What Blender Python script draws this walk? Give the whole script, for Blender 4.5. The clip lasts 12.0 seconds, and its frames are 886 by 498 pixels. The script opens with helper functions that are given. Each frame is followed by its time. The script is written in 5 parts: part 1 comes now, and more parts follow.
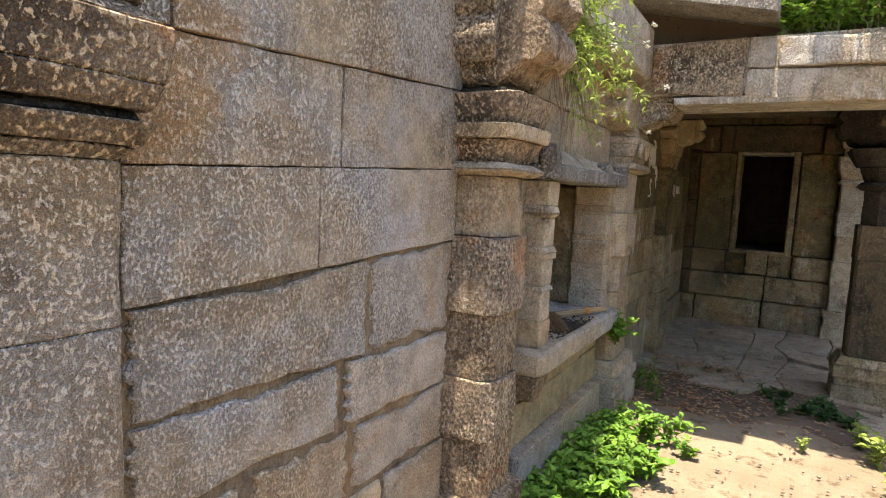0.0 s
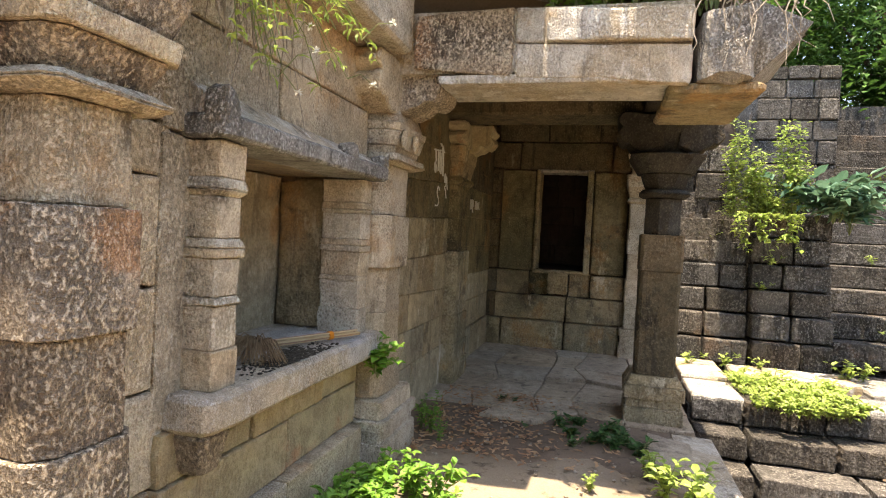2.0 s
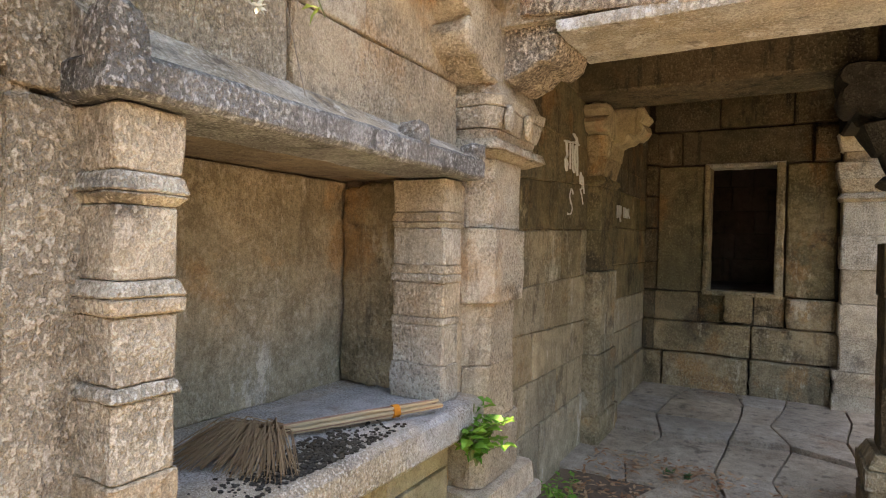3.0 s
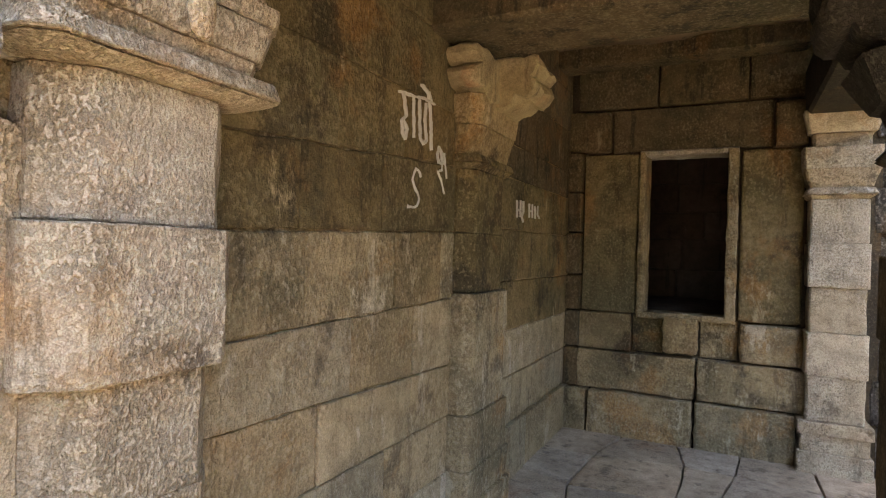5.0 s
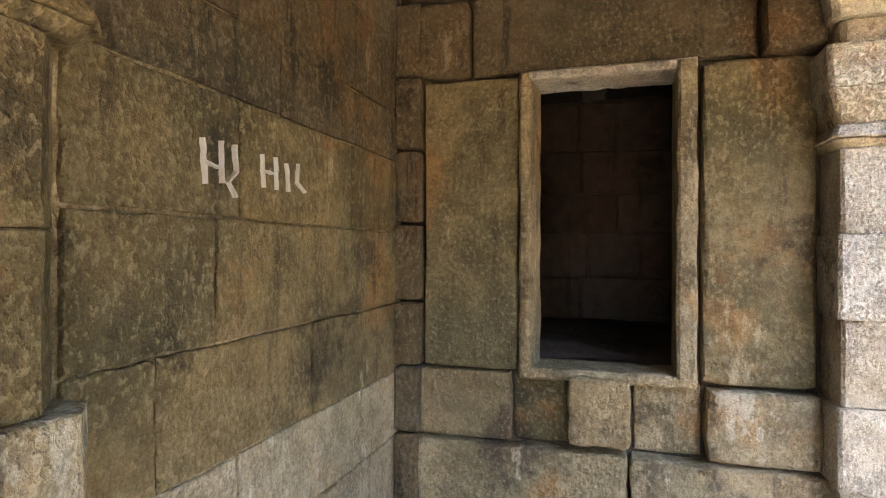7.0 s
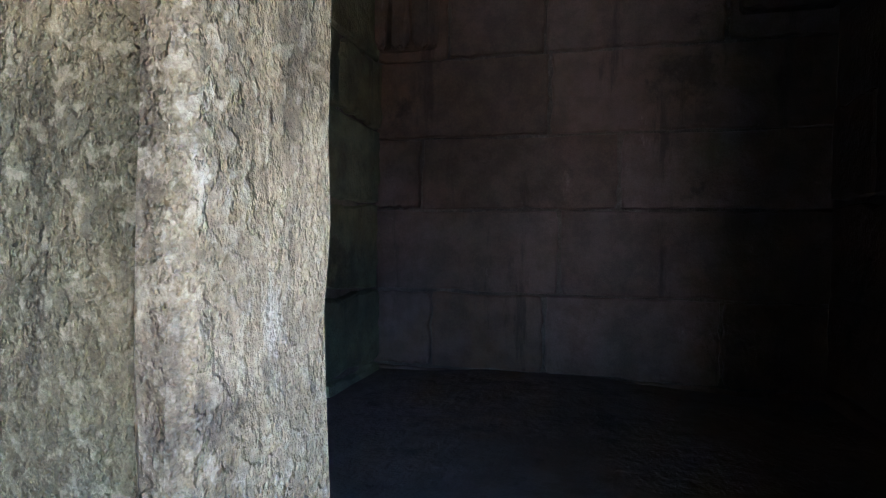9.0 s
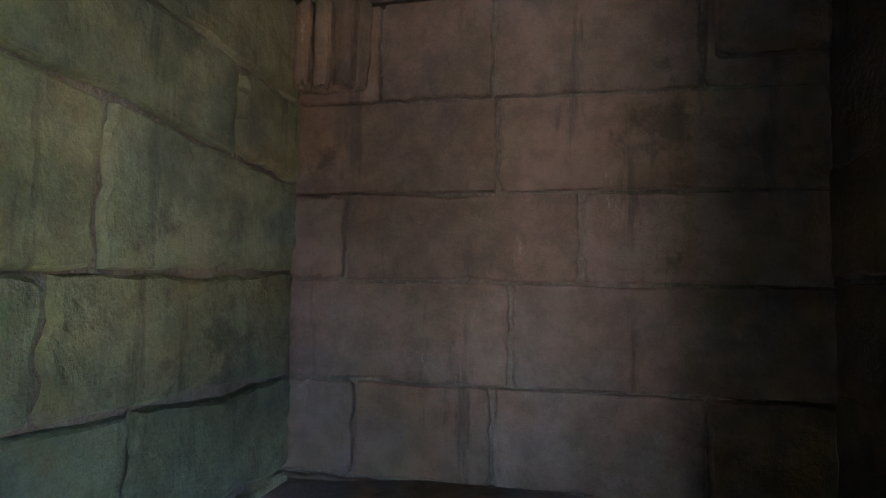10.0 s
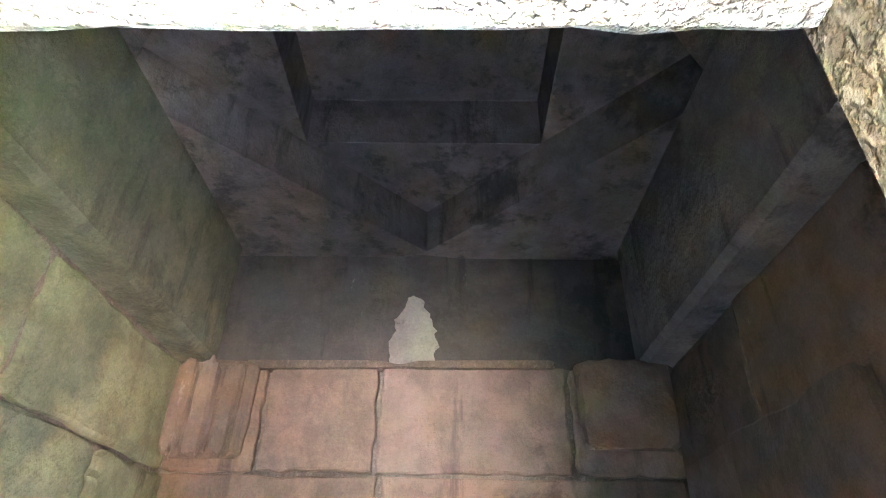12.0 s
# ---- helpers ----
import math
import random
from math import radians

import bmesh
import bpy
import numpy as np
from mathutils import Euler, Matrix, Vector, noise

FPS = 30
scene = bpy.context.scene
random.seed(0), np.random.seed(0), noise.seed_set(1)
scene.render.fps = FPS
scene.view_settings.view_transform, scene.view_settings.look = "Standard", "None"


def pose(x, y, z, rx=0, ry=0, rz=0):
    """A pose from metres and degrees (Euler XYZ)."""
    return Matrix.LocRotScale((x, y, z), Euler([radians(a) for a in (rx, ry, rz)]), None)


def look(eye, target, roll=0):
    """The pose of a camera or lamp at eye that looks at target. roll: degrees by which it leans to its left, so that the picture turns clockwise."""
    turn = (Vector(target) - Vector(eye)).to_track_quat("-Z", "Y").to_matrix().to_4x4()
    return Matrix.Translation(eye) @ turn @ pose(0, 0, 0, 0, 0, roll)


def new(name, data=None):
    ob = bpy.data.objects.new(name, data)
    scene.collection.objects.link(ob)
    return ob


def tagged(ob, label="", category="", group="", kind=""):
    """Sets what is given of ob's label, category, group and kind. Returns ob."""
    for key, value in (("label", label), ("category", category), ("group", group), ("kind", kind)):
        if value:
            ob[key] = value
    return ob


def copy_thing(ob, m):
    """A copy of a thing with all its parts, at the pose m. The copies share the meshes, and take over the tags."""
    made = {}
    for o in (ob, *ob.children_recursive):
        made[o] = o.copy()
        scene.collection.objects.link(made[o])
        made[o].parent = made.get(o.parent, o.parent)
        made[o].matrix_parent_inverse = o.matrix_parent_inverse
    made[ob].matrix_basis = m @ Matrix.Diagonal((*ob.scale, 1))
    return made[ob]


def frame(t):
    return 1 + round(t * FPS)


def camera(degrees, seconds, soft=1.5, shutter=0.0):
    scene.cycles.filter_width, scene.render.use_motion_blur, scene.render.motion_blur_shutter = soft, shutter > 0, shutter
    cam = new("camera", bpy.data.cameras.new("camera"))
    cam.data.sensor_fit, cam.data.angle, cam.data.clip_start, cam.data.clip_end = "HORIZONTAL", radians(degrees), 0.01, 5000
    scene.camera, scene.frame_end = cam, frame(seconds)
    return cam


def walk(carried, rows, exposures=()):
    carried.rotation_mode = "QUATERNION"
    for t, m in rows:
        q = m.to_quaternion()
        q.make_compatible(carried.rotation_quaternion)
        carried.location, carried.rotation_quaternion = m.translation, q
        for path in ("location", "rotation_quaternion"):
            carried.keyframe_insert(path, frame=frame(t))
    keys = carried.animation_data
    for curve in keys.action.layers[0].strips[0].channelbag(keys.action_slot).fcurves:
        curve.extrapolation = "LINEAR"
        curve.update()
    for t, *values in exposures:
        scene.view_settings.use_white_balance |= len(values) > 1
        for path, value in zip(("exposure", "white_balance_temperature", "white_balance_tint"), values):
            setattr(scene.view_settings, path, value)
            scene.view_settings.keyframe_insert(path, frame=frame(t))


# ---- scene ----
cam = camera(74.8, 12.0, 1.1)
PATH = [
    (0, (0.046, 0.274, 1.551), (-0.96, 1.991, 1.348), 2.9),
    (0.5, (0.055, 0.329, 1.577), (-0.661, 2.19, 1.43), 3.3),
    (1, (0.13, 0.412, 1.54), (-0.338, 2.354, 1.451), 4.2),
    (1.5, (0.283, 0.861, 1.224), (-0.068, 2.829, 1.169), 3.8),
    (2, (0.273, 1.39, 1.337), (-0.25, 3.32, 1.287), 3.1),
    (2.5, (0.284, 1.97, 1.327), (-0.515, 3.803, 1.288), 2.0),
    (2.7, (0.197, 2.206, 1.341), (-0.722, 3.982, 1.306), 1.4),
    (4.3, (-0.064, 3.32, 1.42), (-1.147, 5.002, 1.423), 1.5),
    (4.5, (0.001, 3.513, 1.389), (-1.012, 5.238, 1.394), 1.6),
    (5, (0.124, 4.124, 1.405), (-0.773, 5.911, 1.408), 1.7),
    (5.5, (0.114, 4.777, 1.427), (-0.734, 6.589, 1.428), 1.7),
    (6, (0.066, 5.384, 1.449), (-0.725, 7.221, 1.447), 1.6),
    (6.5, (-0.115, 5.992, 1.485), (-0.78, 7.878, 1.492), 1.0),
    (6.7, (-0.138, 6.217, 1.466), (-0.757, 8.118, 1.474), 0.8),
    (8.3, (-0.221, 8.011, 1.482), (-0.761, 9.936, 1.453), -0.6),
    (8.4, (-0.186, 8.16, 1.484), (-0.806, 10.061, 1.454), -0.2),
    (9, (-0.244, 8.718, 1.483), (-0.757, 10.651, 1.444), 0.8),
    (9.5, (-0.197, 8.992, 1.461), (-0.648, 10.941, 1.493), 0.7),
    (10, (-0.228, 9.143, 1.557), (-0.627, 11.097, 1.711), 1.3),
    (10.5, (-0.23, 9.179, 1.717), (-0.524, 11.113, 2.133), 1.6),
    (11, (-0.222, 9.139, 1.781), (-0.384, 11.011, 2.467), 1.3),
    (11.5, (-0.23, 9.081, 1.818), (-0.325, 10.843, 2.76), 1.4),
    (12, (-0.206, 9.049, 1.843), (-0.236, 10.747, 2.9), 1.1),
]
walk(cam, [(t, look(eye, target, roll)) for t, eye, target, roll in PATH], [
    (0, 2.0, 7600, 14), (1.0, 2.25, 7800, 13), (1.5, 2.25, 7900, 13), (2.5, 2.7, 7800, 15), (4.5, 3.15, 7700, 16), (5.5, 3.4, 7700, 18), (6.0, 3.8, 7600, 18), (6.5, 4.1, 7500, 18), (8.5, 5.4, 4800, 18), (9.0, 5.6, 4650, 16), (9.5, 6.15, 4900, 14), (10.0, 7.25, 5300, 12), (10.5, 8.45, 5800, 14), (11, 9.15, 5700, 14), (11.5, 9.65, 5300, 13), (12, 9.95, 5200, 13)])


# ---- light ----
def rgb(*c):
    return (*c, 1.0)


SUN = Vector((-0.02, -0.10, 1.0)).normalized()
world = bpy.data.worlds.new("sky")
scene.world = world
world.use_nodes = True
wn = world.node_tree.nodes
sky = wn.new("ShaderNodeTexSky")
sky.sky_type, sky.sun_disc = "NISHITA", False
sky.sun_elevation, sky.sun_rotation = math.asin(SUN.z), math.atan2(SUN.x, SUN.y)
world.node_tree.links.new(sky.outputs[0], wn["Background"].inputs[0])
wn["Background"].inputs[1].default_value = 0.15
sun = new("sun", bpy.data.lights.new("sun", "SUN"))
sun.data.energy, sun.data.angle, sun.data.color = 3.4, radians(0.6), (1.0, 0.95, 0.86)
sun.matrix_world = look(SUN * 60, (0, 0, 0))

# ---- materials ----


class Nodes:
    """A small builder for one node material."""

    def __init__(self, name, rough=0.9):
        self.mat = bpy.data.materials.new(name)
        self.mat.use_nodes = True
        self.t = self.mat.node_tree
        self.bsdf = self.t.nodes["Principled BSDF"]
        self.bsdf.inputs["Roughness"].default_value = rough
        self.bsdf.inputs["Specular IOR Level"].default_value = 0.25
        geo = self.t.nodes.new("ShaderNodeNewGeometry")
        self.place = geo.outputs["Position"]
        self.island = geo.outputs["Random Per Island"]
        self.random = self.t.nodes.new("ShaderNodeObjectInfo").outputs["Random"]

    def link(self, a, b):
        self.t.links.new(a, b)

    def value(self, a, socket):
        if isinstance(a, (int, float)):
            socket.default_value = a
        elif isinstance(a, tuple):
            socket.default_value = a
        else:
            self.link(a, socket)

    def math(self, op, a, b=0.0):
        n = self.t.nodes.new("ShaderNodeMath")
        n.operation = op
        self.value(a, n.inputs[0]), self.value(b, n.inputs[1])
        return n.outputs[0]

    def stretch(self, x, y, z):
        n = self.t.nodes.new("ShaderNodeMapping")
        n.inputs["Scale"].default_value = (x, y, z)
        self.link(self.place, n.inputs["Vector"])
        return n.outputs[0]

    def noise(self, scale, detail=6.0, rough=0.6, vector=None):
        n = self.t.nodes.new("ShaderNodeTexNoise")
        n.inputs["Scale"].default_value, n.inputs["Detail"].default_value = scale, detail
        n.inputs["Roughness"].default_value = rough
        self.link(vector or self.place, n.inputs["Vector"])
        return n.outputs[0]

    def cells(self, scale, vector=None, feature="F1"):
        n = self.t.nodes.new("ShaderNodeTexVoronoi")
        n.feature = feature
        n.inputs["Scale"].default_value = scale
        self.link(vector or self.place, n.inputs["Vector"])
        return n.outputs["Distance"]

    def band(self, a, low, high):
        n = self.t.nodes.new("ShaderNodeMapRange")
        n.interpolation_type = "SMOOTHSTEP"
        self.link(a, n.inputs[0])
        n.inputs[1].default_value, n.inputs[2].default_value = low, high
        return n.outputs[0]

    def mix(self, f, a, b, how="MIX"):
        n = self.t.nodes.new("ShaderNodeMix")
        n.data_type, n.blend_type = "RGBA", how
        self.value(f, n.inputs[0]), self.value(a, n.inputs[6]), self.value(b, n.inputs[7])
        return n.outputs[2]

    def bump(self, height, strength, distance):
        n = self.t.nodes.new("ShaderNodeBump")
        n.inputs["Strength"].default_value, n.inputs["Distance"].default_value = strength, distance
        self.link(height, n.inputs["Height"])
        self.link(n.outputs[0], self.bsdf.inputs["Normal"])

    def done(self, colour):
        self.value(colour, self.bsdf.inputs["Base Color"])
        return self.mat


def stone_material(name, main, second, warm, dark, pale, warm_at=0.56, dark_at=0.6, pale_at=0.66, vary=0.35, relief=0.014, peck=0.6, streaks=0.6, pit=75.0):
    """Weathered sandstone: two body tones, iron stain, dark lichen, pale lime, pitted and flaked tooling with its
    shading in the colour.
    """
    n = Nodes(name)
    body = n.mix(n.band(n.noise(1.7, 5, 0.58), 0.40, 0.60), rgb(*main), rgb(*second))
    body = n.mix(n.math("MULTIPLY", n.band(n.noise(1.5, 7, 0.62, n.stretch(1.5, 1, 1.2)), warm_at - 0.03, warm_at + 0.08), 0.85), body, rgb(*warm))
    down = n.noise(6.0, 6, 0.66, n.stretch(1.6, 1.6, 0.22))
    body = n.mix(n.math("MULTIPLY", n.band(down, dark_at - 0.05, dark_at + 0.07), streaks), body, rgb(*dark))
    body = n.mix(n.math("MULTIPLY", n.band(n.noise(2.3, 8, 0.7), dark_at - 0.03, dark_at + 0.06), 0.7), body, rgb(*dark))
    body = n.mix(n.math("MULTIPLY", n.band(n.noise(5.0, 8, 0.72, n.stretch(1, 1, 0.4)), pale_at - 0.03, pale_at + 0.04), 0.7), body, rgb(*pale))
    body = n.mix(0.30, body, n.mix(n.band(n.noise(11, 5, 0.6), 0.36, 0.64), rgb(0.26, 0.245, 0.23), rgb(0.74, 0.75, 0.76)), "OVERLAY")
    worn = n.math("ADD", n.math("MULTIPLY", n.band(n.noise(2.1, 4, 0.55), 0.36, 0.58), 0.55), 0.45)
    chip = n.noise(pit, 3, 0.6, n.stretch(1, 1, 0.78))
    grain = n.noise(pit * 2.6, 3, 0.7)
    amount = n.math("MULTIPLY", worn, min(1.0, peck))
    # Pits go dark and raised chips pale, putting relief shading into the colour.
    body = n.mix(n.math("MULTIPLY", n.band(chip, 0.455, 0.40), n.math("MULTIPLY", amount, 0.85)), body, rgb(*[0.75 * d + 0.12 * c for d, c in zip(dark, second)]))
    body = n.mix(n.math("MULTIPLY", n.band(chip, 0.55, 0.61), n.math("MULTIPLY", amount, 0.75)), body, rgb(*pale))
    body = n.mix(0.12 + 0.36 * min(1.0, peck), body, n.mix(n.band(grain, 0.34, 0.66), rgb(0.16, 0.155, 0.15), rgb(0.84, 0.84, 0.84)), "OVERLAY")
    tone = n.math("ADD", n.math("MULTIPLY", n.random, vary), 1.0 - vary * 0.5)
    shade = n.t.nodes.new("ShaderNodeCombineColor")
    n.link(tone, shade.inputs[0])
    n.link(n.math("MULTIPLY", tone, n.math("ADD", n.math("MULTIPLY", n.math("FRACT", n.math("MULTIPLY", n.random, 7.3)), 0.10), 0.94)), shade.inputs[1])
    n.link(n.math("MULTIPLY", tone, n.math("ADD", n.math("MULTIPLY", n.math("FRACT", n.math("MULTIPLY", n.random, 7.3)), 0.24), 0.86)), shade.inputs[2])
    body = n.mix(1.0, body, shade.outputs[0], "MULTIPLY")
    height = n.math("MULTIPLY", n.band(chip, 0.42, 0.56), n.math("MULTIPLY", amount, 0.62))
    height = n.math("ADD", height, n.math("MULTIPLY", n.noise(30, 4, 0.6, n.stretch(1, 1, 0.7)), 0.55 + 0.35 * peck))
    height = n.math("ADD", height, n.math("ADD", n.math("MULTIPLY", n.noise(6, 7, 0.64), 2.1), n.math("MULTIPLY", grain, 0.12 * peck)))
    n.bump(height, 1.0, relief)
    return n.done(body)


GREY = stone_material("grey_sandstone", (0.44, 0.42, 0.385), (0.44, 0.36, 0.255), (0.47, 0.31, 0.16), (0.15, 0.12, 0.09), (0.60, 0.56, 0.48), 0.59, 0.63, 0.66, 0.15, 0.015, 0.9, 0.4, 115.0)
RUST = stone_material("rusty_sandstone", (0.43, 0.335, 0.235), (0.31, 0.255, 0.19), (0.46, 0.25, 0.13), (0.065, 0.05, 0.04), (0.58, 0.49, 0.36), 0.56, 0.57, 0.60, 0.3, 0.02, 1.0, 0.5, 78.0)
BUFF = stone_material("buff_sandstone", (0.58, 0.495, 0.365), (0.46, 0.385, 0.275), (0.50, 0.345, 0.20), (0.11, 0.09, 0.07), (0.64, 0.57, 0.46), 0.58, 0.61, 0.63, 0.22, 0.017, 0.7, 0.4, 88.0)
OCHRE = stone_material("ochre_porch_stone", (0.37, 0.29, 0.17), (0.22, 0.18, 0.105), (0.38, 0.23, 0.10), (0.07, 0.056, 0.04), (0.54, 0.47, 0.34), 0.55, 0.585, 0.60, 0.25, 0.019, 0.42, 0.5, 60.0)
# Paler copy of the porch stone: some dust, plus floor bounce put into colour.
PALE_OCHRE = stone_material("pale_porch_stone", (0.41, 0.33, 0.205), (0.30, 0.245, 0.15), (0.42, 0.265, 0.125), (0.10, 0.08, 0.055), (0.58, 0.51, 0.39), 0.57, 0.60, 0.60, 0.25, 0.018, 0.4, 0.4, 60.0)
# Darker copy for the upper rows: some stain, plus porch shade in the colour.
STAIN_SHADE = stone_material("stain_and_shade_porch_stone", (0.215, 0.165, 0.083), (0.125, 0.105, 0.055), (0.26, 0.15, 0.06), (0.042, 0.035, 0.024), (0.42, 0.35, 0.22), 0.56, 0.585, 0.64, 0.25, 0.018, 0.36, 0.5, 60.0)
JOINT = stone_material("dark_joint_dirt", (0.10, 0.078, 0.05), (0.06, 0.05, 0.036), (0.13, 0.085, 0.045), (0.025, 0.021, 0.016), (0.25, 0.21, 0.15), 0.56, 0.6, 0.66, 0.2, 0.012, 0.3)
# Darkest copy: the dimness of the porch's depth is put into its colour.
UMBER = stone_material("shaded_umber_porch_stone", (0.135, 0.10, 0.057), (0.085, 0.069, 0.04), (0.17, 0.10, 0.045), (0.025, 0.022, 0.016), (0.30, 0.25, 0.17), 0.59, 0.58, 0.65, 0.3, 0.016, 0.4, 0.7, 60.0)
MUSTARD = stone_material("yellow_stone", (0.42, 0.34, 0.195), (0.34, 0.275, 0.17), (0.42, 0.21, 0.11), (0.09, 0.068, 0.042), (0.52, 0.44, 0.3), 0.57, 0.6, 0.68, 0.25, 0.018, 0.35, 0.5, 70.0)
# Near-black stone; the shade under beams and ceiling is put into its colour.
SOOT_SHADE = stone_material("soot_and_shade_stone", (0.055, 0.047, 0.034), (0.037, 0.034, 0.028), (0.10, 0.068, 0.033), (0.014, 0.012, 0.01), (0.17, 0.155, 0.12), 0.6, 0.6, 0.7, 0.4, 0.014, 0.35)
LIME = stone_material("lime_streaked_stone", (0.46, 0.38, 0.27), (0.52, 0.48, 0.41), (0.48, 0.33, 0.16), (0.10, 0.085, 0.075), (0.74, 0.70, 0.63), 0.57, 0.60, 0.58, 0.25, 0.018, 0.5)
CANOPY = stone_material("lichened_grey_stone", (0.36, 0.335, 0.295), (0.25, 0.23, 0.20), (0.36, 0.30, 0.21), (0.06, 0.055, 0.05), (0.68, 0.65, 0.59), 0.62, 0.58, 0.60, 0.3, 0.018, 0.7, 0.5, 85.0)
STEP = stone_material("dark_step_stone", (0.125, 0.112, 0.097), (0.08, 0.073, 0.063), (0.16, 0.112, 0.075), (0.024, 0.021, 0.018), (0.34, 0.32, 0.28), 0.61, 0.56, 0.65, 0.5, 0.03, 0.6, 0.6, 50.0)
PAVE = stone_material("worn_floor_stone", (0.41, 0.335, 0.245), (0.31, 0.25, 0.18), (0.30, 0.20, 0.13), (0.085, 0.07, 0.055), (0.44, 0.39, 0.33), 0.62, 0.6, 0.68, 0.25, 0.016, 0.4)
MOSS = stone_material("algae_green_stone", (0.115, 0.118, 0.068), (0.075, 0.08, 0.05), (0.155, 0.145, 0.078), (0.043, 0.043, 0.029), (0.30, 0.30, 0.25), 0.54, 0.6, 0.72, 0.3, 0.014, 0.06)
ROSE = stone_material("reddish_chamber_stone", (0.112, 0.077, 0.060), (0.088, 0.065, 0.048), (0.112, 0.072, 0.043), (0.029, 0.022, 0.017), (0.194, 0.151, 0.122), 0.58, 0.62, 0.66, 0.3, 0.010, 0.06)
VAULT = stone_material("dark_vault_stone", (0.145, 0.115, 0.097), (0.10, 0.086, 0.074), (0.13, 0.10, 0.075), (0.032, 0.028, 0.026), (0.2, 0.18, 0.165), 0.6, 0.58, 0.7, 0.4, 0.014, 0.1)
# Darker copy of the algae stone; the high cornice's shade is in its colour.
SHADED_MOSS = stone_material("shaded_algae_stone", (0.072, 0.075, 0.05), (0.05, 0.052, 0.036), (0.10, 0.09, 0.05), (0.025, 0.025, 0.018), (0.17, 0.17, 0.14), 0.57, 0.58, 0.7, 0.3, 0.014, 0.1)
BLACK = stone_material("black_panel_stone", (0.047, 0.038, 0.032), (0.032, 0.029, 0.026), (0.079, 0.054, 0.032), (0.013, 0.012, 0.012), (0.158, 0.144, 0.130), 0.6, 0.6, 0.68, 0.4, 0.010, 0.06)
MORTAR = stone_material("joint_mortar", (0.34, 0.26, 0.17), (0.24, 0.19, 0.13), (0.27, 0.165, 0.085), (0.05, 0.04, 0.03), (0.38, 0.33, 0.26), 0.56, 0.6, 0.66, 0.3, 0.02, 0.4)
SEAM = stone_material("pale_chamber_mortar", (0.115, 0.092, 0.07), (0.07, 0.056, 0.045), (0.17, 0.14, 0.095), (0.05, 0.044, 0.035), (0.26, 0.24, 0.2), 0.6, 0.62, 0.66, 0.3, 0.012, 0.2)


def soil_material(name, a, b, c):
    n = Nodes(name, 0.95)
    body = n.mix(n.band(n.noise(1.1, 7, 0.65), 0.4, 0.62), rgb(*a), rgb(*b))
    body = n.mix(n.band(n.noise(9, 8, 0.7), 0.54, 0.66), body, rgb(*c))
    body = n.mix(0.6, body, n.mix(n.noise(90, 6, 0.75), rgb(0.15, 0.15, 0.15), rgb(0.85, 0.85, 0.85)), "OVERLAY")
    n.bump(n.math("ADD", n.noise(14, 8, 0.7), n.math("MULTIPLY", n.noise(120, 4, 0.7), 0.3)), 0.9, 0.02)
    return n.done(body)


SOIL = soil_material("dry_earth", (0.285, 0.22, 0.15), (0.225, 0.17, 0.115), (0.13, 0.095, 0.062))
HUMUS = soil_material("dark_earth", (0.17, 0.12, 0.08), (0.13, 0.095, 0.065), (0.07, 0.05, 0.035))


def leaf_material(name, a, b, rough=0.5):
    n = Nodes(name, rough)
    body = n.mix(n.island, rgb(*a), rgb(*b))
    body = n.mix(0.35, body, n.mix(n.noise(30, 4), rgb(0.25, 0.25, 0.25), rgb(0.75, 0.75, 0.75)), "OVERLAY")
    leafy = n.t.nodes.new("ShaderNodeBsdfTranslucent")
    n.link(body, leafy.inputs[0])
    both = n.t.nodes.new("ShaderNodeMixShader")
    both.inputs[0].default_value = 0.3
    n.link(n.bsdf.outputs[0], both.inputs[1])
    n.link(leafy.outputs[0], both.inputs[2])
    n.link(both.outputs[0], n.t.nodes["Material Output"].inputs[0])
    return n.done(body)


LEAF = leaf_material("fresh_green_leaf", (0.10, 0.24, 0.03), (0.20, 0.36, 0.05))
LIGHT_LEAF = leaf_material("yellow_green_leaf", (0.25, 0.36, 0.07), (0.40, 0.48, 0.13))
TREE_LEAF = leaf_material("shaded_tree_leaf", (0.045, 0.11, 0.02), (0.10, 0.20, 0.04))
DARK_LEAF = leaf_material("dark_green_leaf", (0.035, 0.085, 0.025), (0.07, 0.15, 0.04))
BLUE_LEAF = leaf_material("grey_green_broad_leaf", (0.08, 0.17, 0.10), (0.14, 0.24, 0.15))
DRY_LEAF = leaf_material("dead_leaf", (0.30, 0.15, 0.075), (0.50, 0.33, 0.19), 0.8)
BRISTLE = leaf_material("brown_bristle", (0.20, 0.13, 0.07), (0.36, 0.25, 0.14), 0.8)
STRAW = leaf_material("dry_straw", (0.46, 0.34, 0.19), (0.62, 0.49, 0.30), 0.8)
STEM = leaf_material("plant_stem", (0.16, 0.20, 0.07), (0.22, 0.24, 0.10), 0.7)
BARK = soil_material("tree_bark", (0.10, 0.075, 0.055), (0.07, 0.055, 0.04), (0.15, 0.12, 0.09))
ROOT = soil_material("pale_root", (0.36, 0.30, 0.23), (0.28, 0.23, 0.17), (0.18, 0.14, 0.10))
TWIG = soil_material("reddish_twig", (0.33, 0.19, 0.12), (0.40, 0.26, 0.16), (0.20, 0.11, 0.07))
CHALK = soil_material("white_chalk", (0.72, 0.71, 0.66), (0.62, 0.60, 0.55), (0.5, 0.48, 0.43))
PETAL = leaf_material("white_petal", (0.7, 0.7, 0.62), (0.8, 0.8, 0.74))
THREAD = leaf_material("orange_thread", (0.7, 0.25, 0.02), (0.8, 0.3, 0.03))

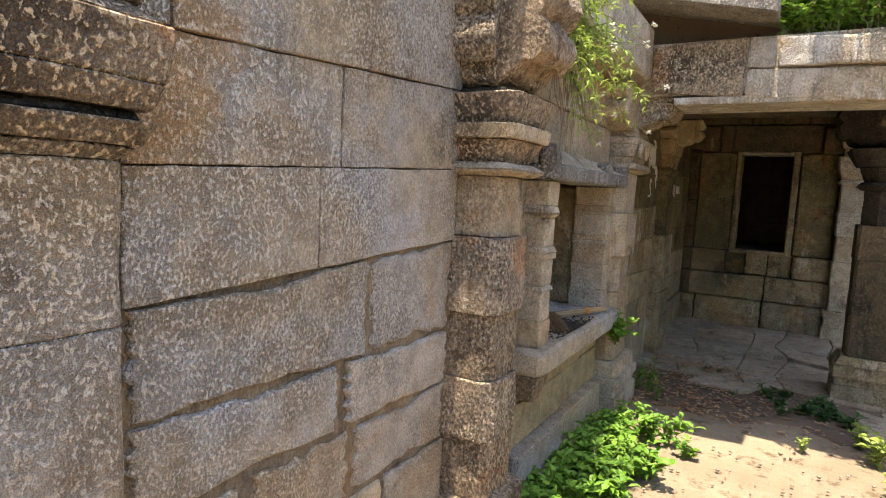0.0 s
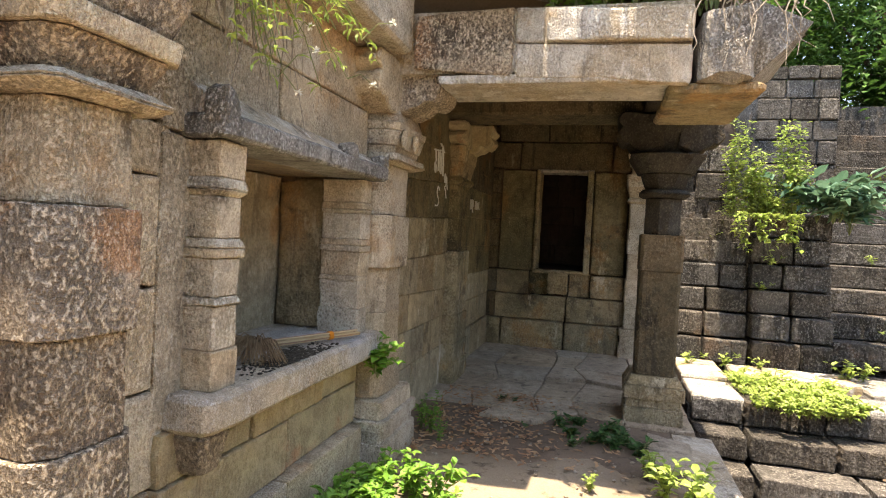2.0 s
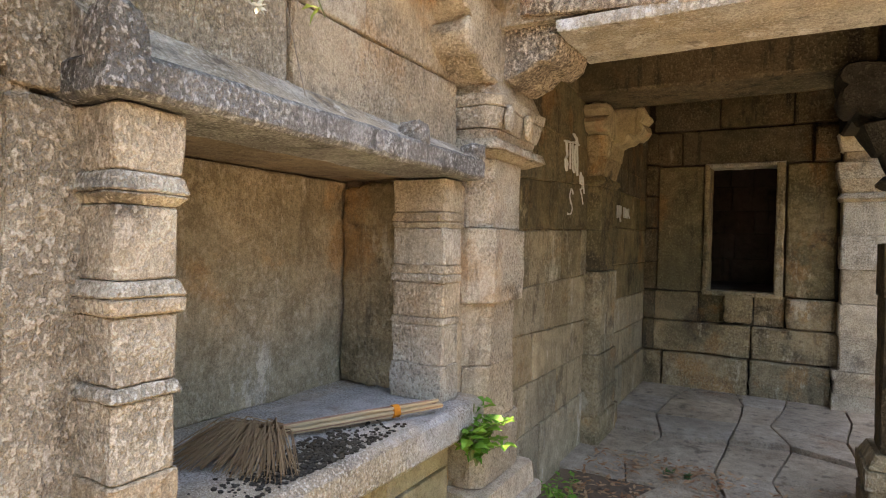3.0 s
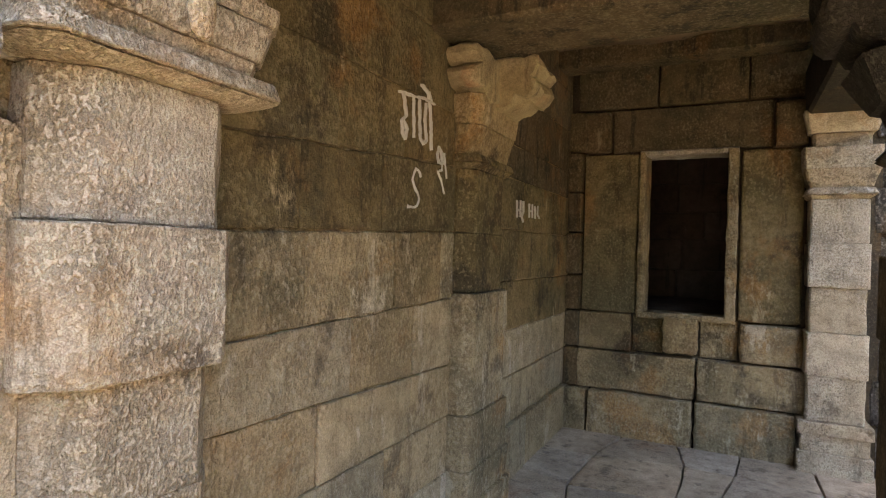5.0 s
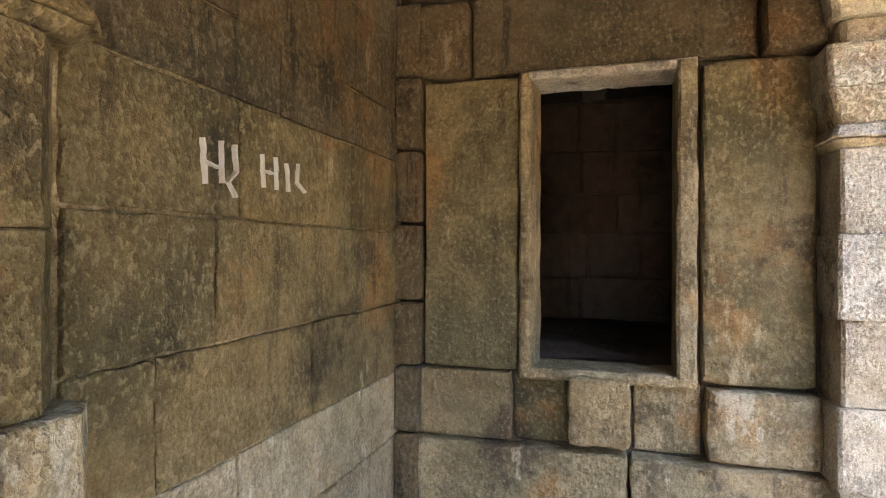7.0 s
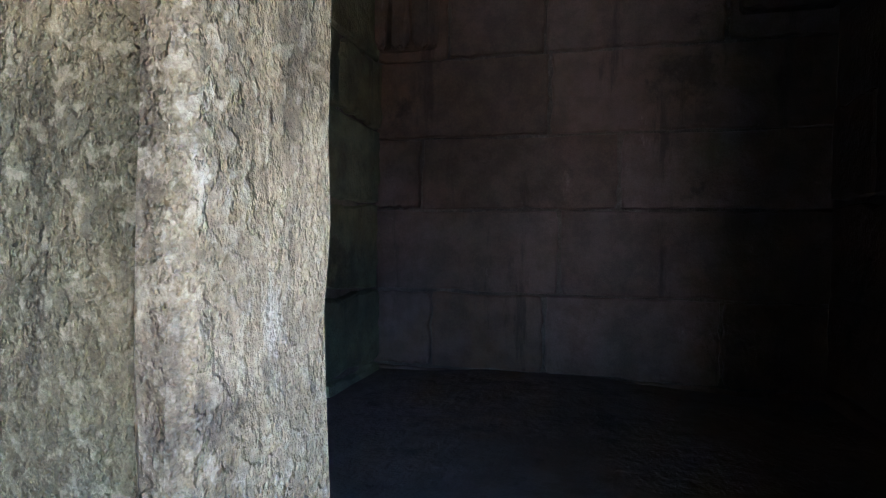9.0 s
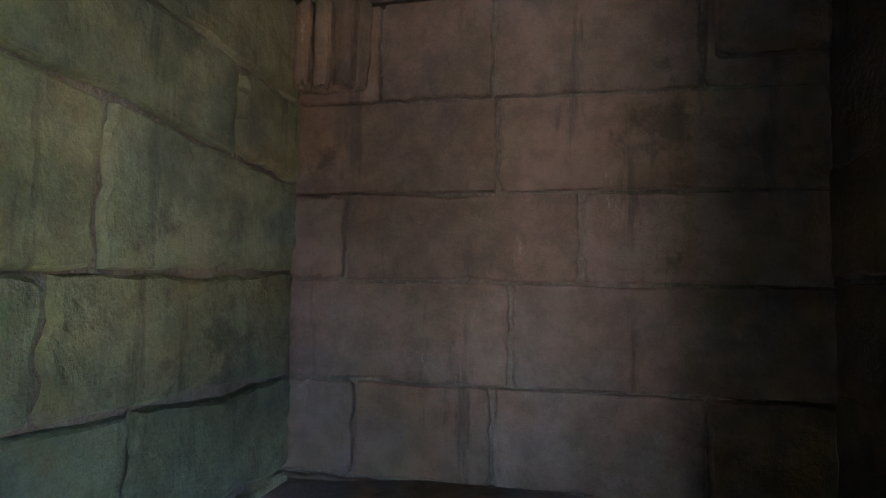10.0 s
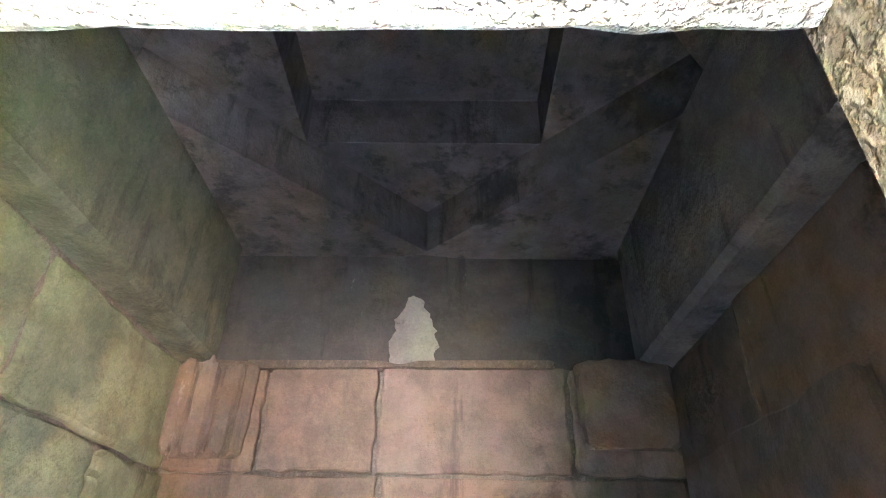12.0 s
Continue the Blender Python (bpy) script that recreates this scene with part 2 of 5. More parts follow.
# ---- building blocks ----


class Geo:
    def __init__(self):
        self.v, self.f, self.smooth = [], [], False

    def add(self, verts, faces):
        k = len(self.v)
        self.v += [tuple(p) for p in verts]
        self.f += [tuple(i + k for i in f) for f in faces]


def part(name, geo, material, parent=None, label="", fix=True):
    me = bpy.data.meshes.new(name)
    me.from_pydata(geo.v, [], geo.f)
    if fix:
        bm = bmesh.new()
        bm.from_mesh(me)
        bmesh.ops.recalc_face_normals(bm, faces=bm.faces)
        bm.to_mesh(me)
        bm.free()
    if geo.smooth:
        me.polygons.foreach_set("use_smooth", [len(p.vertices) < 5 for p in me.polygons])
        me.set_sharp_from_angle(angle=math.radians(32))
    me.materials.append(material)
    ob = new(name, me)
    if parent:
        ob.parent = parent
    if label:
        tagged(ob, label)
    return ob


def thing(name, label, category="", kind="", group=""):
    return tagged(new(name), label, category, group, kind)


def rnd(a, b):
    return random.uniform(a, b)


def box(geo, x0, x1, y0, y1, z0, z1):
    v = [(x, y, z) for x in (x0, x1) for y in (y0, y1) for z in (z0, z1)]
    geo.add(v, [(0, 1, 3, 2), (4, 6, 7, 5), (0, 4, 5, 1), (2, 3, 7, 6), (0, 2, 6, 4), (1, 5, 7, 3)])


def core(name, label, x0, x1, y0, y1, z0, z1, material=None, category="wall"):
    g = Geo()
    box(g, x0, x1, y0, y1, z0, z1)
    return tagged(part(name, g, material or MORTAR), label, category, kind="structure")


class Frame:
    """A wall's own axes: u along it, v up, n out of it."""

    def __init__(self, origin, u, n, v=(0, 0, 1)):
        self.o, self.u, self.n, self.v = Vector(origin), Vector(u), Vector(n), Vector(v)

    def at(self, u, v, n=0.0):
        return self.o + self.u * u + self.v * v + self.n * n


def stone(parent, fr, quad, material, proud=0.0, depth=0.1, worn=0.012, gap=0.004, jit=0.004, seg=3, name="stone"):
    """One dressed stone with a worn, uneven outline; quad: (u, v) of its corners in turn."""
    mid = Vector((sum(q[0] for q in quad) / 4, sum(q[1] for q in quad) / 4))
    out = []
    for k in range(4):
        a, b = Vector(quad[k]), Vector(quad[(k + 1) % 4])
        for s in range(seg):
            p = a.lerp(b, s / seg)
            d = mid - p
            p = p + d.normalized() * (gap + rnd(0, jit) + (worn * 0.5 if s == 0 else 0))
            out.append(p)
    m = len(out)
    g = Geo()
    loops = []
    for n, pull in ((-depth, 0.0), (proud - worn, 0.0), (proud - worn * 0.3, worn * 0.35), (proud, worn * 1.1)):
        loop = []
        for p in out:
            d = mid - p
            q = p + d.normalized() * pull
            loop.append(fr.at(q.x, q.y, n + (rnd(-0.2, 0.2) * worn if 0 < pull < worn else 0)))
        loops.append(loop)
    faces = []
    for k in range(3):
        for i in range(m):
            j = (i + 1) % m
            faces.append((k * m + i, k * m + j, (k + 1) * m + j, (k + 1) * m + i))
    verts = [p for loop in loops for p in loop]
    faces.append(tuple(range(3 * m, 4 * m)))
    g.add(verts, faces)
    return part(name, g, material, parent)


def course(parent, fr, v0, v1, us, material, proud=0.0, spread=0.008, **kw):
    """A row of stones; v0 and v1: heights, or (start, end) heights where the joint slopes."""
    a, b = us[0], us[-1]

    def level(v, u):
        return v if isinstance(v, (int, float)) else v[0] + (v[1] - v[0]) * (u - a) / (b - a)

    for p, q in zip(us, us[1:]):
        m = random.choice(material) if isinstance(material, (list, tuple)) else material
        stone(parent, fr, [(p, level(v0, p)), (q, level(v0, q)), (q, level(v1, q)), (p, level(v1, p))], m, proud + rnd(-spread, spread), **kw)


def splits(a, b, size, jitter=0.3):
    us = [a]
    while us[-1] + size * 1.4 < b:
        us.append(us[-1] + size * rnd(1 - jitter, 1 + jitter))
    return us + [b]


def drum(geo, x0, x1, y0, y1, z0, z1, g0=0.0, g1=0.0, cut=0.02, worn=0.01, jit=0.003):
    """A weathered block with cut corners, its footprint grown by g0 below and g1 above."""
    geo.smooth = True
    rows = max(1, round((z1 - z0 - 2 * worn) / 0.05))
    levels = [(z0, g0 - worn)] + [(z0 + worn + (z1 - z0 - 2 * worn) * k / rows, g0 + (g1 - g0) * k / rows) for k in range(rows + 1)] + [(z1, g1 - worn)]
    rough = 0.005 + jit * 0.6
    loops = []
    for z, g in levels:
        a, b, c, d = x0 - g, x1 + g, y0 - g, y1 + g
        ring = [(a + cut, c), (b - cut, c), (b, c + cut), (b, d - cut), (b - cut, d), (a + cut, d), (a, d - cut), (a, c + cut)]
        loop = []
        for k in range(8):
            p, q = Vector(ring[k]), Vector(ring[(k + 1) % 8])
            side = ((x1 - x0), 0.04, (y1 - y0), 0.04)[k % 4]
            n = max(1, round(side / 0.04))
            for m in range(n):
                w = p.lerp(q, m / n)
                v = Vector((w.x, w.y, z))
                push = rough * (noise.noise(v * 9.0) + 0.5 * noise.noise(v * 15.0)) - rough * 0.4
                out = Vector((w.x - (x0 + x1) / 2, w.y - (y0 + y1) / 2)).normalized()
                loop.append((w.x + out.x * push, w.y + out.y * push, z + rough * 0.5 * noise.noise(v * 14.0 + Vector((5, 0, 0)))))
        loops.append(loop)
    m = len(loops[0])
    geo.add([p for loop in loops for p in loop], [(k * m + i, k * m + (i + 1) % m, (k + 1) * m + (i + 1) % m, (k + 1) * m + i) for k in range(len(loops) - 1) for i in range(m)] + [tuple(range(m))[::-1], tuple(range(m * (len(loops) - 1), m * len(loops)))])


def stack(parent, x0, x1, y0, y1, pieces, material):
    """Stones piled up: (name, z0, z1, grow below, grow above, corner cut[, material])."""
    for name, z0, z1, g0, g1, cut, *other in pieces:
        g = Geo()
        drum(g, x0, x1, y0, y1, z0 + 0.001, z1 - 0.001, g0, g1, cut, min(0.004, (z1 - z0) * 0.15))
        part(name, g, other[0] if other else material, parent)


def rock(geo, centre, size, rough=0.18, seed=0.0, rings=7, segs=10, square=0.6):
    """A lumpy weathered mass between a box and a ball."""
    geo.smooth = rings > 4
    verts = []
    for i in range(rings + 1):
        th = math.pi * i / rings
        for j in range(segs):
            ph = 2 * math.pi * j / segs
            d = Vector((math.sin(th) * math.cos(ph), math.sin(th) * math.sin(ph), math.cos(th)))
            m = max(abs(d.x), abs(d.y), abs(d.z))
            d = d * (1 - square + square / m)
            d *= 1 + rough * (noise.noise(d * 1.7 + Vector((seed, seed * 2, 0))) + 0.4 * noise.noise(d * 5.0 + Vector((0, seed, 0))))
            verts.append((centre[0] + d.x * size[0], centre[1] + d.y * size[1], centre[2] + d.z * size[2]))
    faces = [(i * segs + j, i * segs + (j + 1) % segs, (i + 1) * segs + (j + 1) % segs, (i + 1) * segs + j) for i in range(rings) for j in range(segs)]
    geo.add(verts, faces)


def tube(geo, points, r0, r1, sides=6):
    pts = [Vector(p) for p in points]
    rings = []
    for i, p in enumerate(pts):
        d = (pts[min(i + 1, len(pts) - 1)] - pts[max(i - 1, 0)]).normalized()
        a = d.orthogonal().normalized()
        b = d.cross(a)
        r = r0 + (r1 - r0) * i / (len(pts) - 1)
        rings.append([p + (a * math.cos(2 * math.pi * k / sides) + b * math.sin(2 * math.pi * k / sides)) * r for k in range(sides)])
    verts = [q for ring in rings for q in ring]
    faces = [(i * sides + k, i * sides + (k + 1) % sides, (i + 1) * sides + (k + 1) % sides, (i + 1) * sides + k) for i in range(len(pts) - 1) for k in range(sides)]
    geo.add(verts, faces + [tuple(range(sides))[::-1], tuple(range(len(verts) - sides, len(verts)))])


def leaf(geo, base, way, length, width, droop=0.2):
    way = Vector(way).normalized()
    side = way.cross(Vector((rnd(-0.3, 0.3), rnd(-0.3, 0.3), 1))).normalized()
    up = side.cross(way)
    b = Vector(base)
    m = b + way * length * 0.5 - up * width * 0.12
    t = b + way * length - up * length * droop
    l1, r1 = b + way * length * 0.38 + side * width / 2 + up * width * 0.1, b + way * length * 0.38 - side * width / 2 + up * width * 0.1
    l2, r2 = b + way * length * 0.75 + side * width * 0.3, b + way * length * 0.75 - side * width * 0.3
    geo.add([b, l1, l2, t, r2, r1, m], [(0, 6, 1), (1, 6, 2), (2, 6, 3), (3, 6, 4), (4, 6, 5), (5, 6, 0)])


def aim(elev_low, elev_high):
    a, e = rnd(0, 2 * math.pi), radians(rnd(elev_low, elev_high))
    return Vector((math.cos(a) * math.cos(e), math.sin(a) * math.cos(e), math.sin(e)))


def herb(label, height, stems, leaves, size, material, spread=0.5, category="plant", group="", broad=0.55, name="weed"):
    """A leafy plant: stems out of one root, each with leaves along it."""
    root = thing(name, label, category, group=group)
    gs, gl = Geo(), Geo()
    for s in range(stems):
        lean = aim(0, 10) * rnd(0.1, spread)
        h = height * rnd(0.6, 1.05)
        pts = [Vector((0, 0, -0.03)) + Vector((lean.x * k * k, lean.y * k * k, k)) * h for k in (0, 0.35, 0.7, 1)]
        tube(gs, pts, 0.004, 0.0018, 4)
        for k in range(leaves):
            f = rnd(0.3, 1.0)
            i = min(int(f * 3), 2)
            p = pts[i].lerp(pts[i + 1], f * 3 - i)
            leaf(gl, p, aim(-10, 45), size * rnd(0.6, 1.1), size * broad * rnd(0.8, 1.1), rnd(0.05, 0.45))
    tagged(part("stem", gs, STEM, root, fix=False), kind="stuff")
    tagged(part("leaves", gl, material, root, fix=False), kind="stuff")
    return root


# ---- ground ----
g = Geo()
box(g, -400, 400, -400, 400, -2.6, -2.0)
tagged(part("ground", g, SOIL), "dry bare earth far around the ruin", "ground", kind="structure")


def relief_sheet(x0, x1, y0, y1, step, z, amp, seed):
    g = Geo()
    nx, ny = int((x1 - x0) / step), int((y1 - y0) / step)
    for i in range(nx + 1):
        for j in range(ny + 1):
            x, y = x0 + (x1 - x0) * i / nx, y0 + (y1 - y0) * j / ny
            g.v.append((x, y, z + amp * noise.noise(Vector((x * 1.3, y * 1.3, seed))) + amp * 0.4 * noise.noise(Vector((x * 5, y * 5, seed)))))
    g.f = [(i * (ny + 1) + j, (i + 1) * (ny + 1) + j, (i + 1) * (ny + 1) + j + 1, i * (ny + 1) + j + 1) for i in range(nx) for j in range(ny)]
    return g


core("terrace_base", "rubble mass under the earthen terrace", -1.9, 1.12, -12, 6.25, -2.0, -0.25, MORTAR, "terrace")
tagged(part("terrace_ground", relief_sheet(-1.9, 1.0, -12, 6.5, 0.09, -0.14, 0.02, 3.0), SOIL), "sunlit dry trodden earth before the porch", "ground", kind="structure")

# Darker sheet from the shadow edge inward: brown earth with porch shade coloured in.
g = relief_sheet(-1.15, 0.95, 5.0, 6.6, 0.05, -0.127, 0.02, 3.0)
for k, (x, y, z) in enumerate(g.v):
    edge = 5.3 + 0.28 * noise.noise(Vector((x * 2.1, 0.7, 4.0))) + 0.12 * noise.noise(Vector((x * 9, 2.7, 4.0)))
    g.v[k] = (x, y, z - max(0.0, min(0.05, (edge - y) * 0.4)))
tagged(part("porch_earth", g, HUMUS), "dark earth and leaf mould, deepened with porch shade, before the paving", "ground", kind="structure")

# ---- outer wall on the walker's side ----
W = Frame((-1.17, 0, 0), (0, 1, 0), (1, 0, 0))
wall = core("wall_outer", "weathered sandstone ashlar outer wall of a small shrine", -2.2, -1.186, -12, 3.0, -2.0, 3.4)
A, B = 0.985, 2.44
course(wall, W, (1.87, 1.965), (2.36, 2.40), [A, 1.10, B], GREY, 0.0, depth=0.07, worn=0.006, gap=0.002, seg=6)
course(wall, W, (1.57, 1.64), (1.87, 1.965), [A, 1.69, B], GREY, 0.0, 0.003, depth=0.07, worn=0.004, gap=0.0004, seg=10, jit=0.006)
course(wall, W, (1.255, 1.34), (1.57, 1.64), [A, 1.60, B], GREY, 0.0, 0.003, depth=0.07, worn=0.004, gap=0.0004, seg=10, jit=0.006)
course(wall, W, (0.98, 0.95), (1.255, 1.34), [A, 1.87, B], GREY, 0.0, 0.006, depth=0.07, worn=0.012, gap=0.006, seg=12, jit=0.03)
course(wall, W, (0.73, 0.72), (0.98, 0.95), [A, 1.74, B], GREY, 0.0, 0.008, depth=0.07, worn=0.014, gap=0.008, seg=12, jit=0.034)
course(wall, W, (0.47, 0.46), (0.73, 0.72), [A, 1.35, 1.80, B], GREY, 0.0, 0.008, depth=0.07, worn=0.014, gap=0.008, seg=10, jit=0.034)
course(wall, W, 0.18, (0.47, 0.46), [A, 1.5, 2.0, B], [GREY, BUFF], 0.0, depth=0.07, worn=0.014, seg=6, jit=0.015)
course(wall, W, -0.2, 0.18, [A, 1.4, 1.9, B], [GREY, BUFF], 0.03, depth=0.1, seg=6, jit=0.015)
for z in (2.4, 2.75, 3.08):
    course(wall, W, z, z + 0.32, splits(0.3, 3.0, 0.6), [GREY, BUFF], 0.0, depth=0.07)
for z in (-0.2, 0.2, 0.6, 1.0, 1.4, 1.8, 2.15):
    course(wall, W, z, z + (0.4 if z < 1.8 else 0.3), splits(-4.0, 0.2, 0.7), [GREY, BUFF], 0.0, depth=0.07)
for a, b in zip((0.0, 0.42, 0.76, 1.11, 1.48), (0.42, 0.76, 1.11, 1.48, 1.66)):
    course(wall, W, a, b, [2.74, 3.06], BUFF, 0.02, 0.008, depth=0.07, worn=0.012, gap=0.001, jit=0.008, seg=6)
course(wall, W, 1.66, 2.4, [2.74, 3.06], GREY, 0.02, depth=0.07)


def pilaster(name, label, x0, x1, y0, y1, pieces, material):
    root = tagged(new(name), label, "pilaster", kind="structure")
    stack(root, x0, x1, y0, y1, pieces, material)
    return root


# The thin near-black mouldings carry the shade of the cap gaps in their colour.
pilaster("pilaster_first", "weathered grey wall pilaster with a moulded cap", -1.3, -1.09, 0.2, 0.955, [
    ("block", -0.2, 0.55, 0.0, 0.0, 0.02), ("block", 0.55, 1.24, 0.0, 0.0, 0.02), ("block", 1.24, 1.575, 0.0, 0.0, 0.02),
    ("moulding", 1.575, 1.605, 0.0, 0.02, 0.02, RUST), ("moulding", 1.605, 1.655, 0.03, 0.05, 0.02, RUST), ("moulding", 1.655, 1.675, 0.025, 0.02, 0.02, SOOT_SHADE),
    ("block", 1.675, 1.73, 0.045, 0.06, 0.02, RUST), ("block", 1.73, 1.84, 0.06, 0.075, 0.02, RUST), ("moulding", 1.84, 1.88, 0.06, 0.02, 0.02, RUST), ("block", 1.88, 2.4, 0.03, 0.05, 0.02, RUST)], GREY)
pilaster("pilaster_second", "rust-stained sandstone pilaster with a flaring moulded capital", -1.3, -0.965, 2.45, 2.745, [
    ("base", -0.2, 0.2, 0.05, 0.05, 0.03), ("block", 0.2, 0.47, 0.0, 0.0, 0.035), ("block", 0.47, 0.74, 0.015, 0.015, 0.05), ("block", 0.74, 1.03, 0.0, 0.0, 0.045),
    ("block", 1.03, 1.36, 0.02, 0.02, 0.05), ("block", 1.36, 1.62, -0.01, -0.01, 0.035, BUFF), ("moulding", 1.62, 1.645, 0.03, 0.06, 0.03, BUFF), ("moulding", 1.645, 1.675, 0.06, 0.03, 0.03, BUFF),
    ("capital", 1.675, 1.77, 0.01, 0.05, 0.04), ("capital", 1.77, 1.83, 0.07, 0.08, 0.04, BUFF), ("capital", 1.83, 1.95, 0.05, 0.09, 0.04), ("moulding", 1.95, 1.975, 0.03, 0.03, 0.03, SOOT_SHADE)], RUST)


def bracket(name, label, x0, x1, y0, y1, z0, z1, material, lobes, rough=0.14):
    """A worn scroll bracket: a core block and rounded lobes."""
    root = tagged(new(name), label, "bracket", kind="structure")
    g = Geo()
    drum(g, x0, x1, y0, y1, z0 + 0.1 * (z1 - z0), z1, -0.01, 0.0, 0.03, 0.015, 0.006)
    part("block", g, material, root)
    for k, (c, s, m) in enumerate(lobes):
        g = Geo()
        rock(g, c, s, rough * 1.2, k * 3.1 + x0, 14, 20, 0.72)
        part("scroll", g, m, root)
    return root


SCROLL = ((0, 1), (0.55, 1.0), (0.93, 1.0), (1.0, 0.92), (1.02, 0.8), (0.97, 0.69), (0.89, 0.63), (0.97, 0.55), (1.0, 0.44), (0.96, 0.3), (0.86, 0.21), (0.75, 0.23), (0.66, 0.1), (0.48, 0.0), (0.25, 0.03), (0, 0.12))


def scroll(parent, along, root_at, tip, w0, w1, z0, z1, material, rough=0.012):
    """A bracket arm with a lobed scroll profile; along: the axis it reaches out on."""
    g = Geo()
    g.smooth = True
    prof = []
    for p, q in zip(SCROLL, SCROLL[1:] + SCROLL[:1]):
        for k in range(3):
            prof.append((p[0] + (q[0] - p[0]) * k / 3, p[1] + (q[1] - p[1]) * k / 3))
    m, slices = len(prof), [0.0, 0.06, 0.2, 0.35, 0.5, 0.65, 0.8, 0.94, 1.0]
    for f in slices:
        edge = 0.93 if f in (0.0, 1.0) else 1.0
        for a, h in prof:
            a, h = 0.5 + (a - 0.5) * edge, 0.5 + (h - 0.5) * edge
            r, w, z = root_at + (tip - root_at) * a, w0 + (w1 - w0) * f, z0 + (z1 - z0) * h
            p = Vector((r, w, z)) if along == "x" else Vector((w, r, z))
            d = Vector((noise.noise(p * 11.0), noise.noise(p * 11.0 + Vector((9, 0, 0))), noise.noise(p * 11.0 + Vector((0, 9, 0)))))
            g.v.append(tuple(p + d * rough))
    k = len(slices)
    g.f = [(i * m + j, i * m + (j + 1) % m, (i + 1) * m + (j + 1) % m, (i + 1) * m + j) for i in range(k - 1) for j in range(m)] + [tuple(range(m))[::-1], tuple(range((k - 1) * m, k * m))]
    return part("scroll", g, material, parent)


def cross_bracket(name, label, arms):
    root = tagged(new(name), label, "bracket", kind="structure")
    for arm in arms:
        scroll(root, *arm)
    return root


cross_bracket("bracket_second", "eroded scroll bracket of rusty stone", [("x", -1.2, -0.79, 2.42, 2.76, 1.975, 2.40, RUST, 0.02), ("y", 2.6, 2.33, -1.19, -0.99, 1.985, 2.40, RUST, 0.02)])

# ---- niche ----
niche = core("wall_niche", "sandstone wall with a roofed niche let into it", -2.2, -1.66, 3.0, 4.72, -2.0, 3.4)
for name, a in (("lower", (-1.66, -1.235, 3.0, 4.72, -2.0, 0.60)), ("upper", (-1.66, -1.235, 3.0, 4.72, 1.64, 3.4)), ("side", (-1.66, -1.235, 3.0, 3.24, 0.6, 1.64)), ("side", (-1.66, -1.235, 4.56, 4.72, 0.6, 1.64))):
    g = Geo()
    box(g, *a)
    part("core_" + name, g, MORTAR, niche)
N = Frame((-1.14, 0, 0), (0, 1, 0), (1, 0, 0))
course(niche, N, -0.22, 0.17, [3.0, 3.75, 4.62], [BUFF, GREY], 0.1, depth=0.12)
course(niche, N, 0.17, 0.42, [3.0, 3.85, 4.66], MUSTARD, 0.03, depth=0.12)
course(niche, N, 0.42, 0.61, [3.0, 3.55, 4.2, 4.66], MUSTARD, 0.03, depth=0.12)
course(niche, N, 1.64, 2.06, [3.0, 3.7, 4.7], BUFF, 0.0, depth=0.12)
course(niche, N, 2.06, 2.4, [3.0, 4.05, 4.7], BUFF, 0.0, depth=0.12)
course(niche, N, 2.4, 2.75, [3.0, 3.6, 4.2, 4.7], BUFF, 0.0, depth=0.12)
course(niche, N, 0.6, 1.64, [3.0, 3.145], BUFF, 0.0, depth=0.09)
course(niche, N, 0.6, 1.64, [4.60, 4.78], BUFF, 0.01, depth=0.09)
NB = Frame((-1.62, 0, 0), (0, 1, 0), (1, 0, 0))
course(niche, NB, 0.72, 1.64, [3.24, 4.56], PALE_OCHRE, 0.0, depth=0.04)
NS = Frame((-1.62, 4.54, 0), (1, 0, 0), (0, -1, 0))
course(niche, NS, 0.72, 1.64, [0.0, 0.42], OCHRE, 0.03, depth=0.05, worn=0.02, seg=10, jit=0.03)
NL = Frame((-1.62, 3.24, 0), (1, 0, 0), (0, 1, 0))
course(niche, NL, 0.72, 1.64, [0.0, 0.45], OCHRE, 0.0, depth=0.05)

shelf = tagged(new("niche_sill"), "thick lichened stone sill slab of the niche", "sill", kind="structure")
g = Geo()
drum(g, -1.64, -0.955, 3.05, 4.69, 0.60, 0.735, 0, 0, 0.03, 0.02, 0.008)
part("slab", g, GREY, shelf)
g = Geo()
drum(g, -1.2, -0.985, 3.07, 3.24, 0.44, 0.60, -0.03, 0.0, 0.02, 0.015)
part("bracket", g, RUST, shelf)

roof = tagged(new("niche_canopy"), "sloping stone canopy over the niche with worn finials", "canopy", kind="structure")
g = Geo()
drum(g, -1.25, -0.965, 3.09, 4.655, 1.63, 1.715, 0, 0, 0.02, 0.012, 0.005)
part("eave", g, CANOPY, roof)
g = Geo()
g.add([(-0.985, 3.11, 1.712), (-0.985, 4.67, 1.712), (-1.15, 4.65, 1.80), (-1.15, 3.11, 1.84), (-1.15, 3.11, 1.712), (-1.15, 4.67, 1.712)], [(0, 1, 2, 3), (0, 3, 4), (1, 5, 2), (0, 4, 5, 1), (3, 2, 5, 4)])
part("slope", g, LIME, roof)
for y, s in ((3.13, 0.075), (4.17, 0.05), (4.62, 0.045)):
    g = Geo()
    rock(g, (-1.02, y, 1.74), (0.055, 0.05, s), 0.2, y, 7, 9, 0.4)
    part("finial", g, CANOPY, roof)
